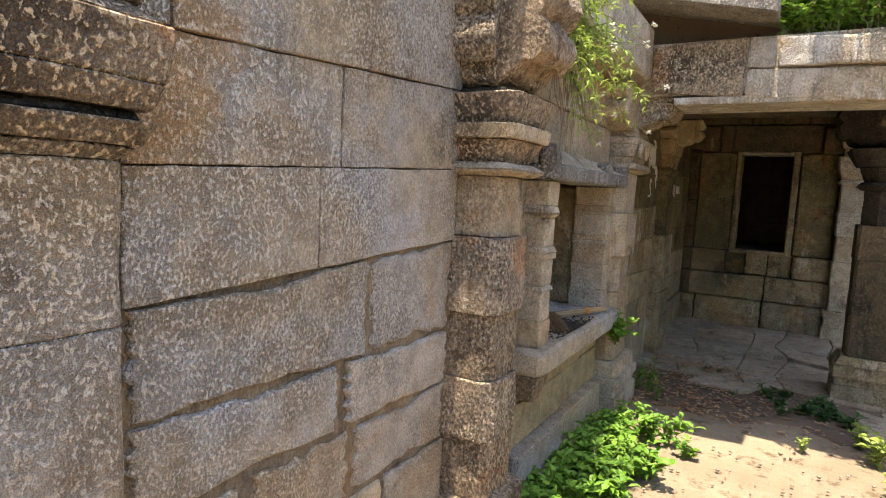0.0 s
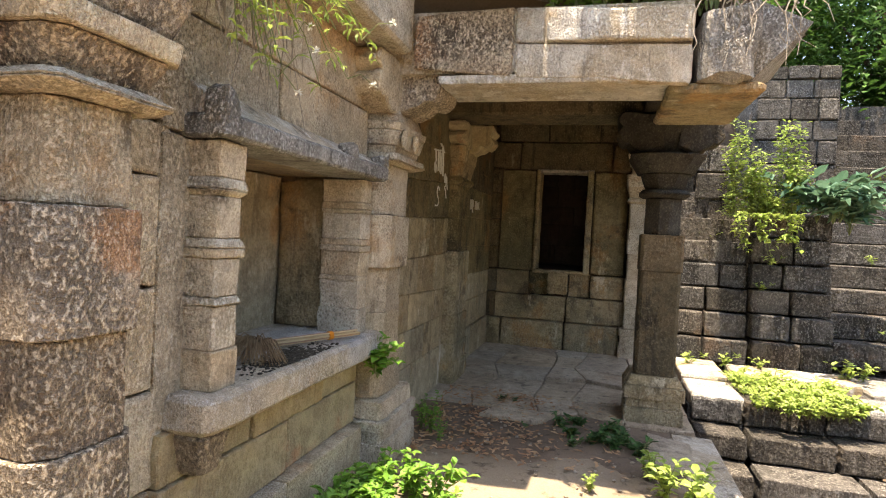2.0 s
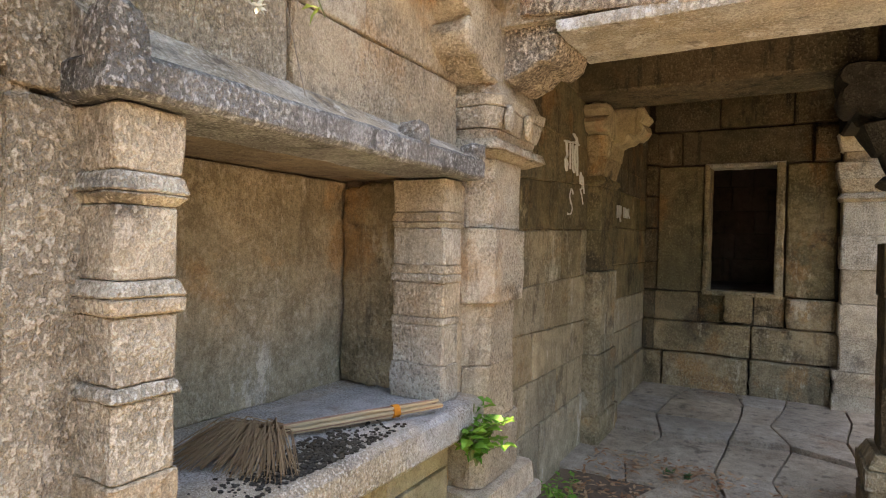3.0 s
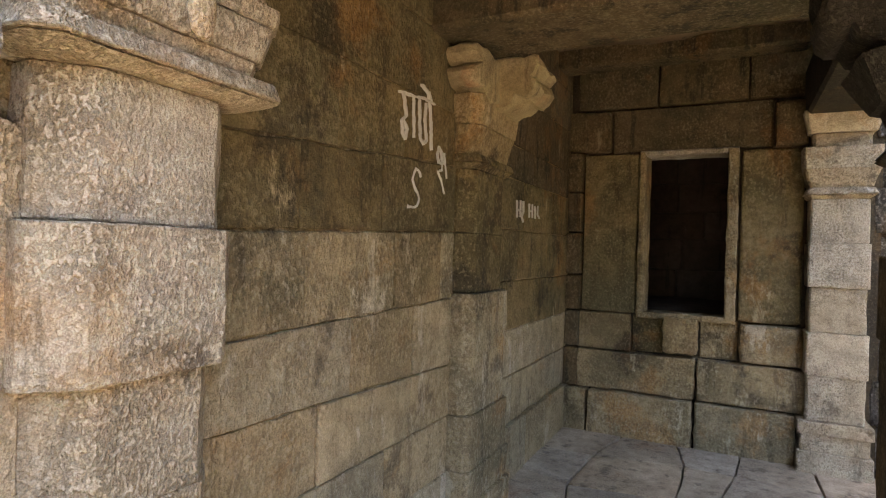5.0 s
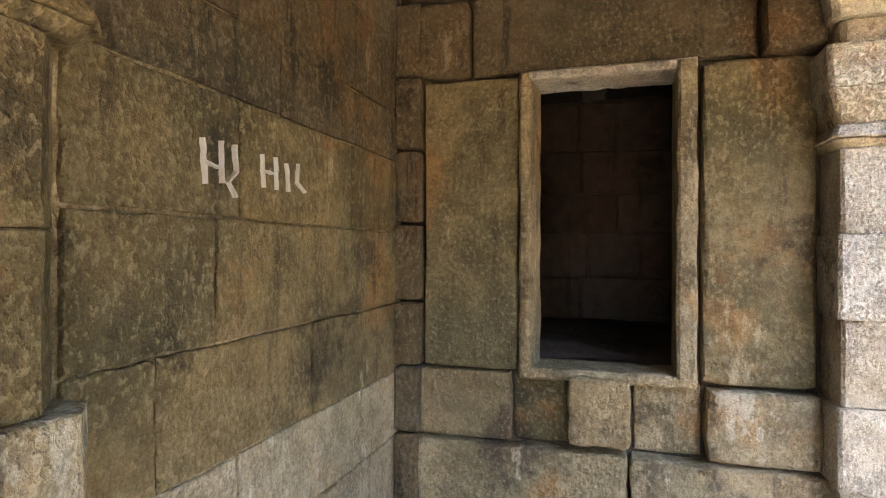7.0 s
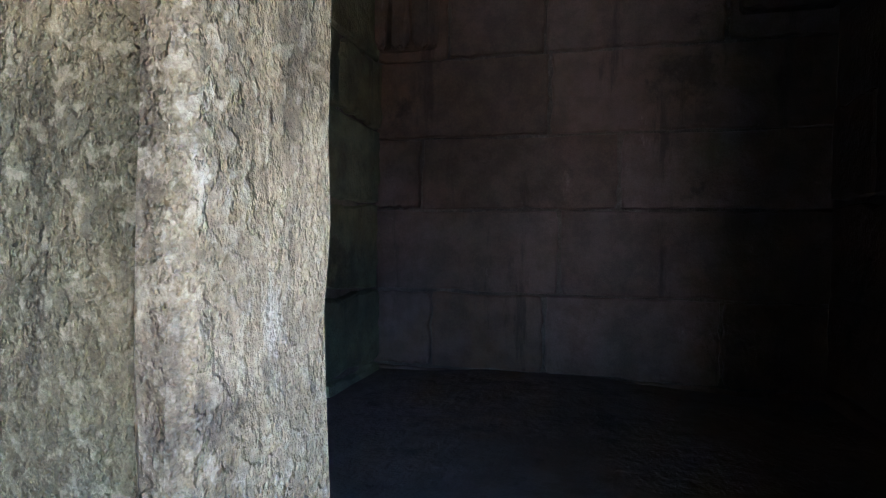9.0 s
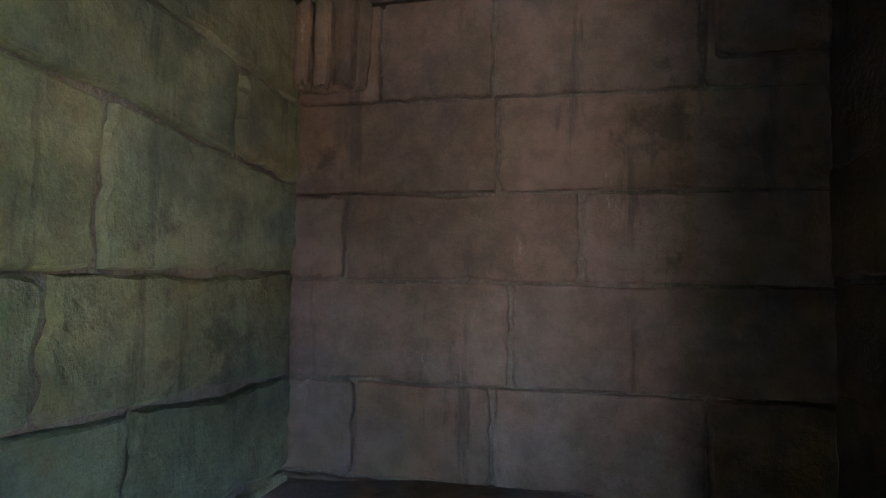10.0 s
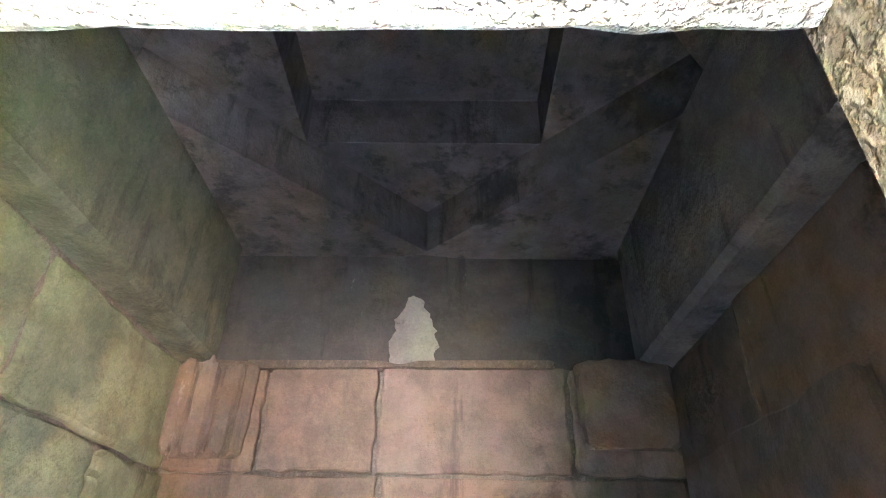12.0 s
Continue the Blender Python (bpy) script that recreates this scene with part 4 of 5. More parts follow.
bracket("bracket_cell", "carved stone corner bracket in the dark cell", -1.15, -0.87, 10.95, 11.06, 2.21, 2.57, ROSE, [((-1.10, 10.94, 2.40), (0.03, 0.03, 0.16), ROSE), ((-1.02, 10.935, 2.40), (0.03, 0.03, 0.16), ROSE), ((-0.94, 10.94, 2.40), (0.03, 0.03, 0.15), ROSE)])
bracket("bracket_cell", "rounded stone corner bracket in the dark cell", 0.22, 0.56, 10.93, 11.06, 2.26, 2.58, ROSE, [((0.38, 10.95, 2.43), (0.155, 0.035, 0.15), ROSE)], 0.08)
lantern = tagged(new("ceiling_lantern"), "dark corbelled ceiling of turned stone squares", "ceiling", kind="structure")
cx, cy = -0.31, 10.17
g = Geo()
hx, hy, z = 0.85, 0.86, 3.06
for level in range(2):
    if level % 2 == 0:
        quad = [(cx - hx, cy - hy), (cx + hx, cy - hy), (cx + hx, cy + hy), (cx - hx, cy + hy)]
    else:
        quad = [(cx, cy - hy), (cx + hx, cy), (cx, cy + hy), (cx - hx, cy)]
    for k in range(4):
        a, b, c = Vector(quad[k - 1]), Vector(quad[k]), Vector(quad[(k + 1) % 4])
        p, q = a.lerp(b, 0.49), b.lerp(c, 0.51)
        o = b + (b - Vector((cx, cy))) * 0.25
        dz = rnd(-0.015, 0.015)
        g.add([(*p, z + dz), (*o, z + dz), (*q, z + dz), (*p, z + 0.2), (*o, z + 0.2), (*q, z + 0.2)], [(0, 1, 2), (3, 5, 4), (0, 2, 5, 3), (0, 3, 4, 1), (1, 4, 5, 2)])
    z += 0.2
    if level % 2 == 1:
        hx, hy = hx / 2, hy / 2
box(g, -1.6, 1.0, 9.3, 11.4, 3.455, 3.8)
part("ceiling_slabs", g, VAULT, lantern)
core("cell_roof_seal", "roof mass over the cell", -1.6, 1.0, 9.335, 11.4, 3.8, 3.9, MORTAR, "roof")

DAUB = soil_material("grey_lime", (0.19, 0.175, 0.155), (0.12, 0.108, 0.095), (0.05, 0.044, 0.04))
g = Geo()
pts = []
for k in range(40):
    t = k / 39 * 2 - 1
    up = 0.30 * (1 - abs(t)) ** 0.8
    wide = 0.075 * (1 - (1 - abs(t)) ** 2.2) + 0.012
    v = Vector((t * 6.0, 3.1, 0.0))
    pts.append((-0.345 - (wide if t < 0 else -wide) * (1.0 if abs(t) > 0.03 else 0.1) + 0.018 * noise.noise(v) + 0.012 * noise.noise(v * 3), 2.585 + up + 0.01 * noise.noise(v * 2)))
pts = pts[::-1]
m = len(pts)
g.add([(x, 11.057, z) for x, z in pts] + [(x, 11.062, z) for x, z in pts], [tuple(range(m)), tuple(range(m, 2 * m))[::-1]] + [(i, (i + 1) % m, m + (i + 1) % m, m + i) for i in range(m)])
tagged(part("lime_daub", g, DAUB), "pale lime daub smeared on the black panel", "daub")

# ---- stepped tank beside the porch ----
kerb = tagged(new("kerb"), "sunlit grey kerb stones along the terrace edge", "kerb", kind="structure")
KF = Frame((0, 0, -0.1), (1, 0, 0), (0, 0, 1), (0, 1, 0))
for a, b in ((-6, -4.4), (-4.4, -2.8), (-2.8, -1.2), (-1.2, 0.5), (0.5, 2.2), (2.2, 3.6), (3.6, 5.0), (5.0, 6.2)):
    stone(kerb, KF, [(0.88, a), (1.18, a), (1.18, b), (0.88, b)], LIME, rnd(-0.02, 0.01), 0.3, 0.02)
steps = core("tank_steps", "flight of dark stone steps down into a tank", 1.12, 9.0, 8.85, 9.2, -2.0, 0.0, STEP, "steps")
for k in range(8):
    y, z = 7.05 - 0.3 * k, -0.22 * k
    T = Frame((0, y, 0), (1, 0, 0), (0, -1, 0))
    end = 2.7 + 0.12 * (k % 3)
    course(steps, T, z - 0.22, z, [1.14, 1.58] + splits(1.58, end, 0.65)[1:], STEP, 0.0, 0.03, depth=0.36, worn=0.018, jit=0.02, seg=5)
core("tank_fill", "rubble under the tank steps", 1.13, 2.7, 7.1, 8.8, -2.0, -0.1, STEP, "steps")
core("tank_fill", "rubble under the tank steps", 2.7, 9.0, 7.9, 8.9, -2.0, -0.05, STEP, "steps")
T = Frame((0, 0, 0), (1, 0, 0), (0, 0, 1), (0, 1, 0))
for q in ([(1.14, 7.08), (1.62, 7.08), (1.6, 7.75), (1.14, 7.75)], [(1.14, 7.75), (1.62, 7.75), (1.62, 8.7), (1.14, 8.7)], [(2.35, 7.05), (3.0, 7.1), (3.0, 7.6), (2.35, 7.6)], [(1.7, 8.05), (2.9, 8.05), (2.9, 8.6), (1.7, 8.6)], [(2.9, 7.9), (4.2, 7.9), (4.2, 8.7), (2.9, 8.7)], [(4.2, 7.9), (6, 7.9), (6, 8.7), (4.2, 8.7)]):
    stone(steps, T, q, LIME if q[0][0] < 2 else CANOPY, rnd(0.0, 0.05), 0.2, 0.03, jit=0.015)
stepw = core("tank_wall", "stepped dark block wall of the tank", 1.2, 2.85, 9.05, 9.4, -2.0, 1.7, STEP)
for x0, x1, y0, heights in ((1.19, 1.98, 8.75, [0.0, 0.3, 0.6, 0.88, 1.17, 1.45, 1.72, 2.05]), (1.98, 2.82, 8.62, [0.0, 0.33, 0.62, 0.9, 1.2, 1.5, 1.78])):
    for k, (a, b) in enumerate(zip(heights, heights[1:])):
        T = Frame((0, y0 + 0.07 * k, 0), (1, 0, 0), (0, -1, 0))
        course(stepw, T, a, b, splits(x0, x1, 0.42), STEP, 0.0, 0.02, depth=0.4, worn=0.02, jit=0.012)
stair = core("stairway", "broad flight of dark steps up to the trees", 2.85, 9.0, 12.5, 13.0, -2.0, 3.7, STEP, "steps")
for j in range(13):
    y, z = 8.86 + 0.285 * j, 0.08 + 0.285 * j
    T = Frame((0, y, 0), (1, 0, 0), (0, -1, 0))
    course(stair, T, z, z + 0.285, splits(2.84 if j < 6 else 3.5, 8.5, 1.5), STEP, 0.0, 0.02, depth=0.36, worn=0.03, gap=0.002, jit=0.015)
pier = core("pier", "block pier beside the stair", 2.45, 3.5, 11.05, 12.6, -2.0, 3.8, STEP)
T = Frame((0, 11.0, 0), (1, 0, 0), (0, -1, 0))
for a, b in zip([1.6, 1.95, 2.3, 2.65, 3.0, 3.3, 3.62, 3.9], [1.95, 2.3, 2.65, 3.0, 3.3, 3.62, 3.9, 4.1]):
    course(pier, T, a, b, splits(2.4, 3.5, 0.4), STEP, 0.0, 0.02, depth=0.1, worn=0.02)
para = core("parapet", "sloping coped parapet wall beside the stair", 4.45, 9.0, 10.35, 10.8, 1.5, 3.35, STEP)
T = Frame((0, 10.3, 0), (1, 0, 0), (0, -1, 0))
for a in (1.75, 2.03, 2.31, 2.59, 2.87, 3.15):
    course(para, T, a, a + 0.28, splits(4.4 + rnd(0, 0.1), 8.5, 0.4), STEP, 0.0, 0.02, depth=0.1)
g = Geo()
g.add([(3.95, 10.2, 3.3), (5.0, 10.2, 3.62), (8.8, 10.2, 3.72), (3.95, 10.9, 3.3), (5.0, 10.9, 3.62), (8.8, 10.9, 3.72), (3.95, 10.2, 3.2), (5.0, 10.2, 3.46), (8.8, 10.2, 3.5), (3.95, 10.9, 3.2), (5.0, 10.9, 3.46), (8.8, 10.9, 3.5)], [(0, 1, 4, 3), (1, 2, 5, 4), (6, 9, 10, 7), (7, 10, 11, 8), (0, 6, 7, 1), (1, 7, 8, 2), (3, 4, 10, 9), (4, 5, 11, 10), (0, 3, 9, 6), (2, 8, 11, 5)])
part("coping", g, STEP, para)
core("upper_ground", "shaded earth bank above the tank", -60, 60, 12.6, 120, -2.0, 3.7, HUMUS, "ground")
# Unseen banks added to close the place; sunlit earth here bounces light back.
core("side_bank", "unseen earth bank added to close the tank", 9.0, 60, -60, 12.6, -2.0, 3.6, SOIL, "ground")
core("rear_bank", "unseen earth bank added to close the terrace", -60, 9.0, -60, -14, -2.0, 3.2, SOIL, "ground")

# ---- broom and chalk ----
broom = thing("broom", "dry straw hand broom lying on the niche sill", "broom")
a, b = Vector((-1.27, 3.80, 0.765)), Vector((-1.0, 4.33, 0.775))
for k in range(26):
    g = Geo()
    off = Vector((rnd(-0.014, 0.014), rnd(-0.01, 0.01), rnd(-0.016, 0.016)))
    tube(g, [a + off, a.lerp(b, 0.5) + off * 1.15, b + off + (b - a) * rnd(-0.04, 0.04)], 0.0045, 0.004, 5)
    part("stalk", g, STRAW if k % 3 else TWIG, broom, fix=False)
g = Geo()
for k in range(210):
    t = k / 209
    tip = Vector((-1.40 + 0.40 * t, 3.50 + 0.10 * t + rnd(-0.05, 0.05), 0.742 + rnd(0, 0.02)))
    o = a + Vector((rnd(-0.02, 0.02), rnd(-0.01, 0.03), rnd(-0.015, 0.02)))
    m = o.lerp(tip, 0.5) + Vector((rnd(-0.02, 0.02), rnd(-0.02, 0.02), rnd(0.03, 0.075)))
    tube(g, [o, m, tip], 0.0032, 0.0014, 4)
tagged(part("bristles", g, BRISTLE, broom, "fanned brown straw bristles", fix=False), kind="stuff")
g = Geo()
c = a.lerp(b, 0.72)
d = (b - a).normalized() * 0.012
tube(g, [c - d, c + d], 0.023, 0.023, 12)
part("binding", g, THREAD, broom, "orange thread binding")


g = Geo()
for k in range(900):
    f = abs(random.gauss(0, 0.5))
    x, y = -1.0 - rnd(0, 0.2) * (1 - f * 0.5), 3.78 + random.gauss(0, 0.15)
    r = rnd(0.002, 0.007)
    rock(g, (max(x, -1.3), y, 0.737 + r * 0.3), (r * 1.4, r * rnd(0.9, 1.6), r * 0.6), 0.4, k * 0.9, 3, 5, 0.3)
tagged(part("ash_debris", g, SOOT_SHADE, fix=False), "dark burnt ash and crumbs on the niche sill", "ash", kind="stuff")


def scrawl(label, strokes, width, u0, v0, su, sv):
    """Chalk lines on the side wall, drawn in a small square of their own."""
    root = thing("chalk_scrawl", label, "graffiti")
    for line in strokes:
        g = Geo()
        pts = [Vector((0, u0 + su * u, v0 + sv * v)) for u, v in line]
        fine = []
        for p, q in zip(pts, pts[1:]):
            n = max(1, int((q - p).length / 0.014))
            fine += [p.lerp(q, k / n) + Vector((0, rnd(-0.0025, 0.0025), rnd(-0.0025, 0.0025))) for k in range(n)]
        fine.append(pts[-1])
        edge = [(p, width * rnd(0.55, 1.25)) for p in fine]
        verts = []
        for k, (p, w) in enumerate(edge):
            d = (fine[min(k + 1, len(fine) - 1)] - fine[max(k - 1, 0)]).normalized()
            side = Vector((0, -d.z, d.y)) * w
            verts += [(-1.165, *(p + side).yz), (-1.1495, *(p + side * 0.7).yz), (-1.1495, *(p - side * 0.7).yz), (-1.165, *(p - side).yz)]
        m = len(edge)
        g.add(verts, [(k * 4 + i, k * 4 + 4 + i, k * 4 + 5 + i, k * 4 + 1 + i) for k in range(m - 1) for i in range(3)] + [(0, 1, 2, 3), (m * 4 - 1, m * 4 - 2, m * 4 - 3, m * 4 - 4)])
        part("stroke", g, CHALK, root)
    return root


scrawl("white chalk letters scrawled on the ochre wall", [
    [(0.0, 0.72), (0.35, 0.74), (0.7, 0.80), (1.0, 0.78)], [(0.12, 0.72), (0.2, 0.4), (0.1, 0.3), (0.12, 0.12), (0.18, 0.02), (0.24, 0.2), (0.12, 0.3)], [(0.38, 0.72), (0.4, 0.35), (0.42, 0.1)],
    [(0.55, 0.74), (0.57, 0.4), (0.6, 0.12), (0.7, 0.06), (0.78, 0.14), (0.72, 0.45), (0.74, 0.74)], [(0.82, 0.95), (0.9, 0.5), (0.94, 0.0)], [(0.6, 1.0), (0.8, 0.92), (0.92, 0.78)]], 0.0068, 6.22, 1.87, 0.32, 0.28)
scrawl("white chalk sign scrawled on the ochre wall", [[(0.95, 0.8), (0.75, 0.97), (0.55, 1.0), (0.42, 0.88), (0.32, 0.7), (0.45, 0.55), (0.7, 0.42), (0.85, 0.25), (0.7, 0.08), (0.4, 0.02), (0.0, 0.03)]], 0.0085, 6.31, 1.585, 0.12, 0.18)
scrawl("white chalk sign scrawled on the ochre wall", [[(0.2, 0.85), (0.3, 1.0), (0.55, 0.85), (0.6, 0.68), (0.4, 0.64), (0.22, 0.75), (0.2, 0.85)], [(0.55, 0.66), (0.52, 0.5), (0.2, 0.46), (0.5, 0.28), (0.8, 0.0)], [(0.7, 0.9), (0.82, 0.65), (0.95, 0.35)]], 0.0068, 6.56, 1.68, 0.13, 0.22)
scrawl("faint scratched letters on the ochre wall", [
    [(0.0, 0.9), (0.02, 0.2)], [(0.0, 0.55), (0.12, 0.5)], [(0.14, 0.95), (0.15, 0.25)], [(0.25, 0.95), (0.27, 0.5), (0.2, 0.3), (0.26, 0.05)],
    [(0.5, 0.9), (0.52, 0.3)], [(0.5, 0.6), (0.62, 0.6)], [(0.64, 0.9), (0.65, 0.3)], [(0.76, 0.85), (0.78, 0.3)], [(0.9, 0.9), (0.88, 0.5), (0.98, 0.35)]], 0.0045, 7.74, 1.6, 0.5, 0.16)

# ---- plants on the terrace ----
weeds = [herb("lush bright green weed growing at the wall foot", 0.2, 7, 13, 0.062, LEAF, 0.9, "weed", "weeds at the wall foot") for _ in range(4)]
spots = []
for k in range(104):
    y = rnd(2.5, 4.5)
    x = -1.0 + abs(random.gauss(0, 0.25)) * (1.15 if y > 3.0 else 0.6)
    spots.append((min(x, -0.3), y, rnd(0.7, 1.25)))
for k, (x, y, sc) in enumerate(spots):
    if k < 4:
        ob = weeds[k]
        ob.scale = (sc,) * 3
        ob.location = (x, y, -0.14)
    else:
        o = weeds[k % 4]
        o2 = copy_thing(o, pose(x, y, -0.14, 0, 0, rnd(0, 360)))
        o2.scale = (sc,) * 3


def scatter(ob, places):
    """The plant itself at the first place (x, y, z, size), copies at the rest."""
    for k, (x, y, z, sc) in enumerate(places):
        o = ob if k == 0 else copy_thing(ob, pose(x, y, z, 0, 0, rnd(0, 360)))
        o.location, o.scale = (x, y, z), (sc,) * 3


scatter(herb("tall thin green herb beside the pilaster foot", 0.42, 6, 13, 0.05, LEAF, 0.35), [(-0.84, 5.42, -0.14, 1.0), (-0.95, 5.55, -0.14, 0.8), (-0.74, 5.32, -0.14, 0.55)])
scatter(herb("low dark green weed near the column base", 0.14, 7, 9, 0.055, DARK_LEAF, 1.1, "weed", "weeds near the column"), [(rnd(0.05, 0.62), rnd(5.55, 6.15), -0.13, rnd(0.7, 1.2)) for _ in range(16)] + [(-0.5, 6.45, -0.1, 0.5), (-0.38, 6.48, -0.1, 0.45), (-0.2, 5.9, -0.13, 0.4)])
scatter(herb("sunlit yellow-green weed at the terrace edge", 0.26, 7, 10, 0.075, LIGHT_LEAF, 0.8, "weed", "weeds at the terrace edge"), [(0.72, 4.95, -0.13, 1.0), (0.84, 4.72, -0.13, 1.05), (0.66, 5.2, -0.13, 0.8), (0.9, 5.0, -0.13, 0.9), (0.76, 4.5, -0.13, 0.7), (0.3, 4.9, -0.13, 0.45), (0.94, 4.4, -0.12, 0.6)])
scatter(herb("small round-leaved green plant sprouting under the niche sill", 0.15, 9, 9, 0.055, LEAF, 1.3, "plant", "", 0.8), [(-0.975, 4.60, 0.57, 1.3), (-0.96, 4.56, 0.54, 1.2), (-0.965, 4.62, 0.49, 1.0)])

hang = thing("hanging_weed", "pale flowering weed hanging from the wall top", "plant")
gs, gl = Geo(), Geo()
for k in range(42):
    o = Vector((-0.97, rnd(2.9, 3.2), 2.3 + rnd(-0.1, 0.14)))
    out = Vector((rnd(0.1, 0.32), rnd(-0.15, 0.5), rnd(-0.35, 0.35)))
    pts = [o, o + out * 0.4 + Vector((0, 0, 0.06)), o + out * 0.8 + Vector((0, 0, 0.02)), o + out * 1.1 + Vector((0, 0, -0.1))]
    tube(gs, pts, 0.004, 0.0015, 4)
    for i in range(26):
        f = rnd(0.1, 2.95)
        p = pts[int(f)].lerp(pts[int(f) + 1], f % 1)
        leaf(gl, p, aim(-50, 30), rnd(0.03, 0.065), rnd(0.008, 0.018), 0.3)
    if k % 3 == 0:
        tip = pts[3] + Vector((rnd(0, 0.12), rnd(0, 0.2), rnd(-0.05, 0.12)))
        tube(gs, [pts[3], pts[3].lerp(tip, 0.5) + Vector((0, 0, 0.03)), tip], 0.002, 0.0015, 4)
        gp = Geo()
        for _ in range(11):
            leaf(gp, tip, aim(-40, 60), 0.02, 0.012, 0.1)
        part("flower", gp, PETAL, hang, "small white flower head", fix=False)
for k in range(30):
    o = Vector((-1.02 + rnd(0, 0.08), rnd(2.95, 3.5), rnd(2.1, 2.35)))
    gr = Geo()
    tube(gr, [o, o + Vector((0.02, rnd(-0.05, 0.05), -0.12)), o + Vector((rnd(0, 0.06), rnd(-0.1, 0.1), -rnd(0.2, 0.42)))], 0.0035, 0.0012, 4)
    part("root", gr, ROOT, hang, fix=False)
tagged(part("stem", gs, STEM, hang, fix=False), kind="stuff")
tagged(part("leaves", gl, LIGHT_LEAF, hang, fix=False), kind="stuff")

scatter(herb("bushy green weed growing on the porch roof", 0.34, 8, 14, 0.06, LEAF, 0.8, "weed", "weeds on the roof"), [(-0.05 + 0.085 * k + rnd(-0.04, 0.04), rnd(4.9, 5.25), 2.74 + rnd(-0.03, 0.2), rnd(0.8, 1.35)) for k in range(14)] + [(rnd(-0.1, 1.05), rnd(4.84, 5.3), 2.76 + rnd(0, 0.22), rnd(0.7, 1.2)) for k in range(26)] + [(rnd(-0.8, 1.0), rnd(5.2, 6.2), 3.08, rnd(0.9, 1.5)) for _ in range(12)] + [(rnd(-0.08, 0.98), rnd(4.81, 4.93), 2.67, rnd(0.7, 1.15)) for _ in range(34)])
scatter(herb("dry tangled stalks on the porch roof", 0.3, 12, 3, 0.05, STRAW, 1.6, "dry weed", "dry stalks on the roof", 0.2), [(-0.05 + 0.12 * k, rnd(4.84, 4.95), 2.70, rnd(0.5, 0.8)) for k in range(9)])
roots = thing("hanging_roots", "pale bare roots trailing over the beam end", "roots")
for k in range(16):
    o = Vector((rnd(0.72, 1.2), rnd(4.66, 4.75), rnd(2.58, 2.72)))
    g = Geo()
    pts = [o]
    for i in range(5):
        pts.append(pts[-1] + Vector((rnd(-0.05, 0.07), rnd(-0.03, 0.015), -rnd(0.02, 0.13) if i else 0.03)))
    tube(g, pts, 0.006, 0.0015, 5)
    part("root", g, ROOT, roots, fix=False)

g = Geo()
for k in range(1100):
    x, y = rnd(-1.0, 0.5), rnd(5.1, 6.7)
    if x > -0.1 and rnd(0, 1) < 0.7:
        continue
    leaf(g, (x, y, -0.115 + rnd(0, 0.02) + (0.03 if y > 6.3 else 0)), aim(-8, 14), rnd(0.03, 0.075), rnd(0.015, 0.03), rnd(-0.3, 0.3))
tagged(part("leaf_litter", g, DRY_LEAF, fix=False), "scattered brown dead leaves on the porch ground", "leaves", kind="stuff")
g = Geo()
for k in range(500):
    x, y = rnd(-1.0, 0.95), rnd(2.0, 6.2)
    r = rnd(0.004, 0.014)
    rock(g, (x, y, -0.125 + r * 0.3), (r, r * rnd(0.7, 1.2), r * 0.7), 0.3, k * 0.7, 3, 5, 0.4)
tagged(part("pebbles", g, PAVE, fix=False), "small loose pebbles on the trodden earth", "pebbles", kind="stuff")

# loose slabs before the paving
for q, lab in (([(-0.62, 6.02), (-0.12, 5.98), (0.02, 6.26), (-0.5, 6.32)], "broken flat paving slab lying in the dirt"), ([(0.62, 5.35), (0.98, 5.4), (1.0, 5.95), (0.7, 6.1)], "pale broken slab beside the column")):
    ob = stone(None, Frame((0, 0, -0.115), (1, 0, 0), (0, 0, 1), (0, 1, 0)), q, PAVE, 0.02, 0.06, 0.015, 0.0, 0.02, 5, "loose_slab")
    tagged(ob, lab, "slab")

# ---- plants of the tank ----
scatter(herb("low yellow-green ground cover in the planting bed", 0.13, 9, 9, 0.045, LIGHT_LEAF, 1.2, "weed", "weeds in the bed"), [(rnd(1.66, 2.5), rnd(6.85, 8.0), -0.02, rnd(0.9, 1.6)) for _ in range(70)])
vine = thing("climbing_shrub", "sunlit yellow-green shrub growing on the tank wall", "shrub")
gs, gl = Geo(), Geo()
for cx_, top in ((1.78, 2.95), (1.9, 2.6), (2.02, 2.3), (2.28, 2.9), (2.35, 2.55), (2.12, 2.0)):
    for s in range(7):
        o = Vector((cx_ + rnd(-0.08, 0.08), 8.82 + rnd(-0.1, 0.12), 1.72))
        h = (top - 1.72) * rnd(0.5, 1.0)
        pts = [o, o + Vector((rnd(-0.04, 0.04), -0.03, h * 0.4)), o + Vector((rnd(-0.08, 0.08), -0.05, h * 0.75)), o + Vector((rnd(-0.07, 0.07), rnd(-0.1, 0), h))]
        tube(gs, pts, 0.007, 0.002, 4)
        for i in range(95):
            f = rnd(0.1, 2.98)
            p = pts[int(f)].lerp(pts[int(f) + 1], f % 1)
            w = aim(-30, 40)
            leaf(gl, p + w * rnd(0, 0.07), w, rnd(0.03, 0.07), rnd(0.02, 0.04), 0.2)
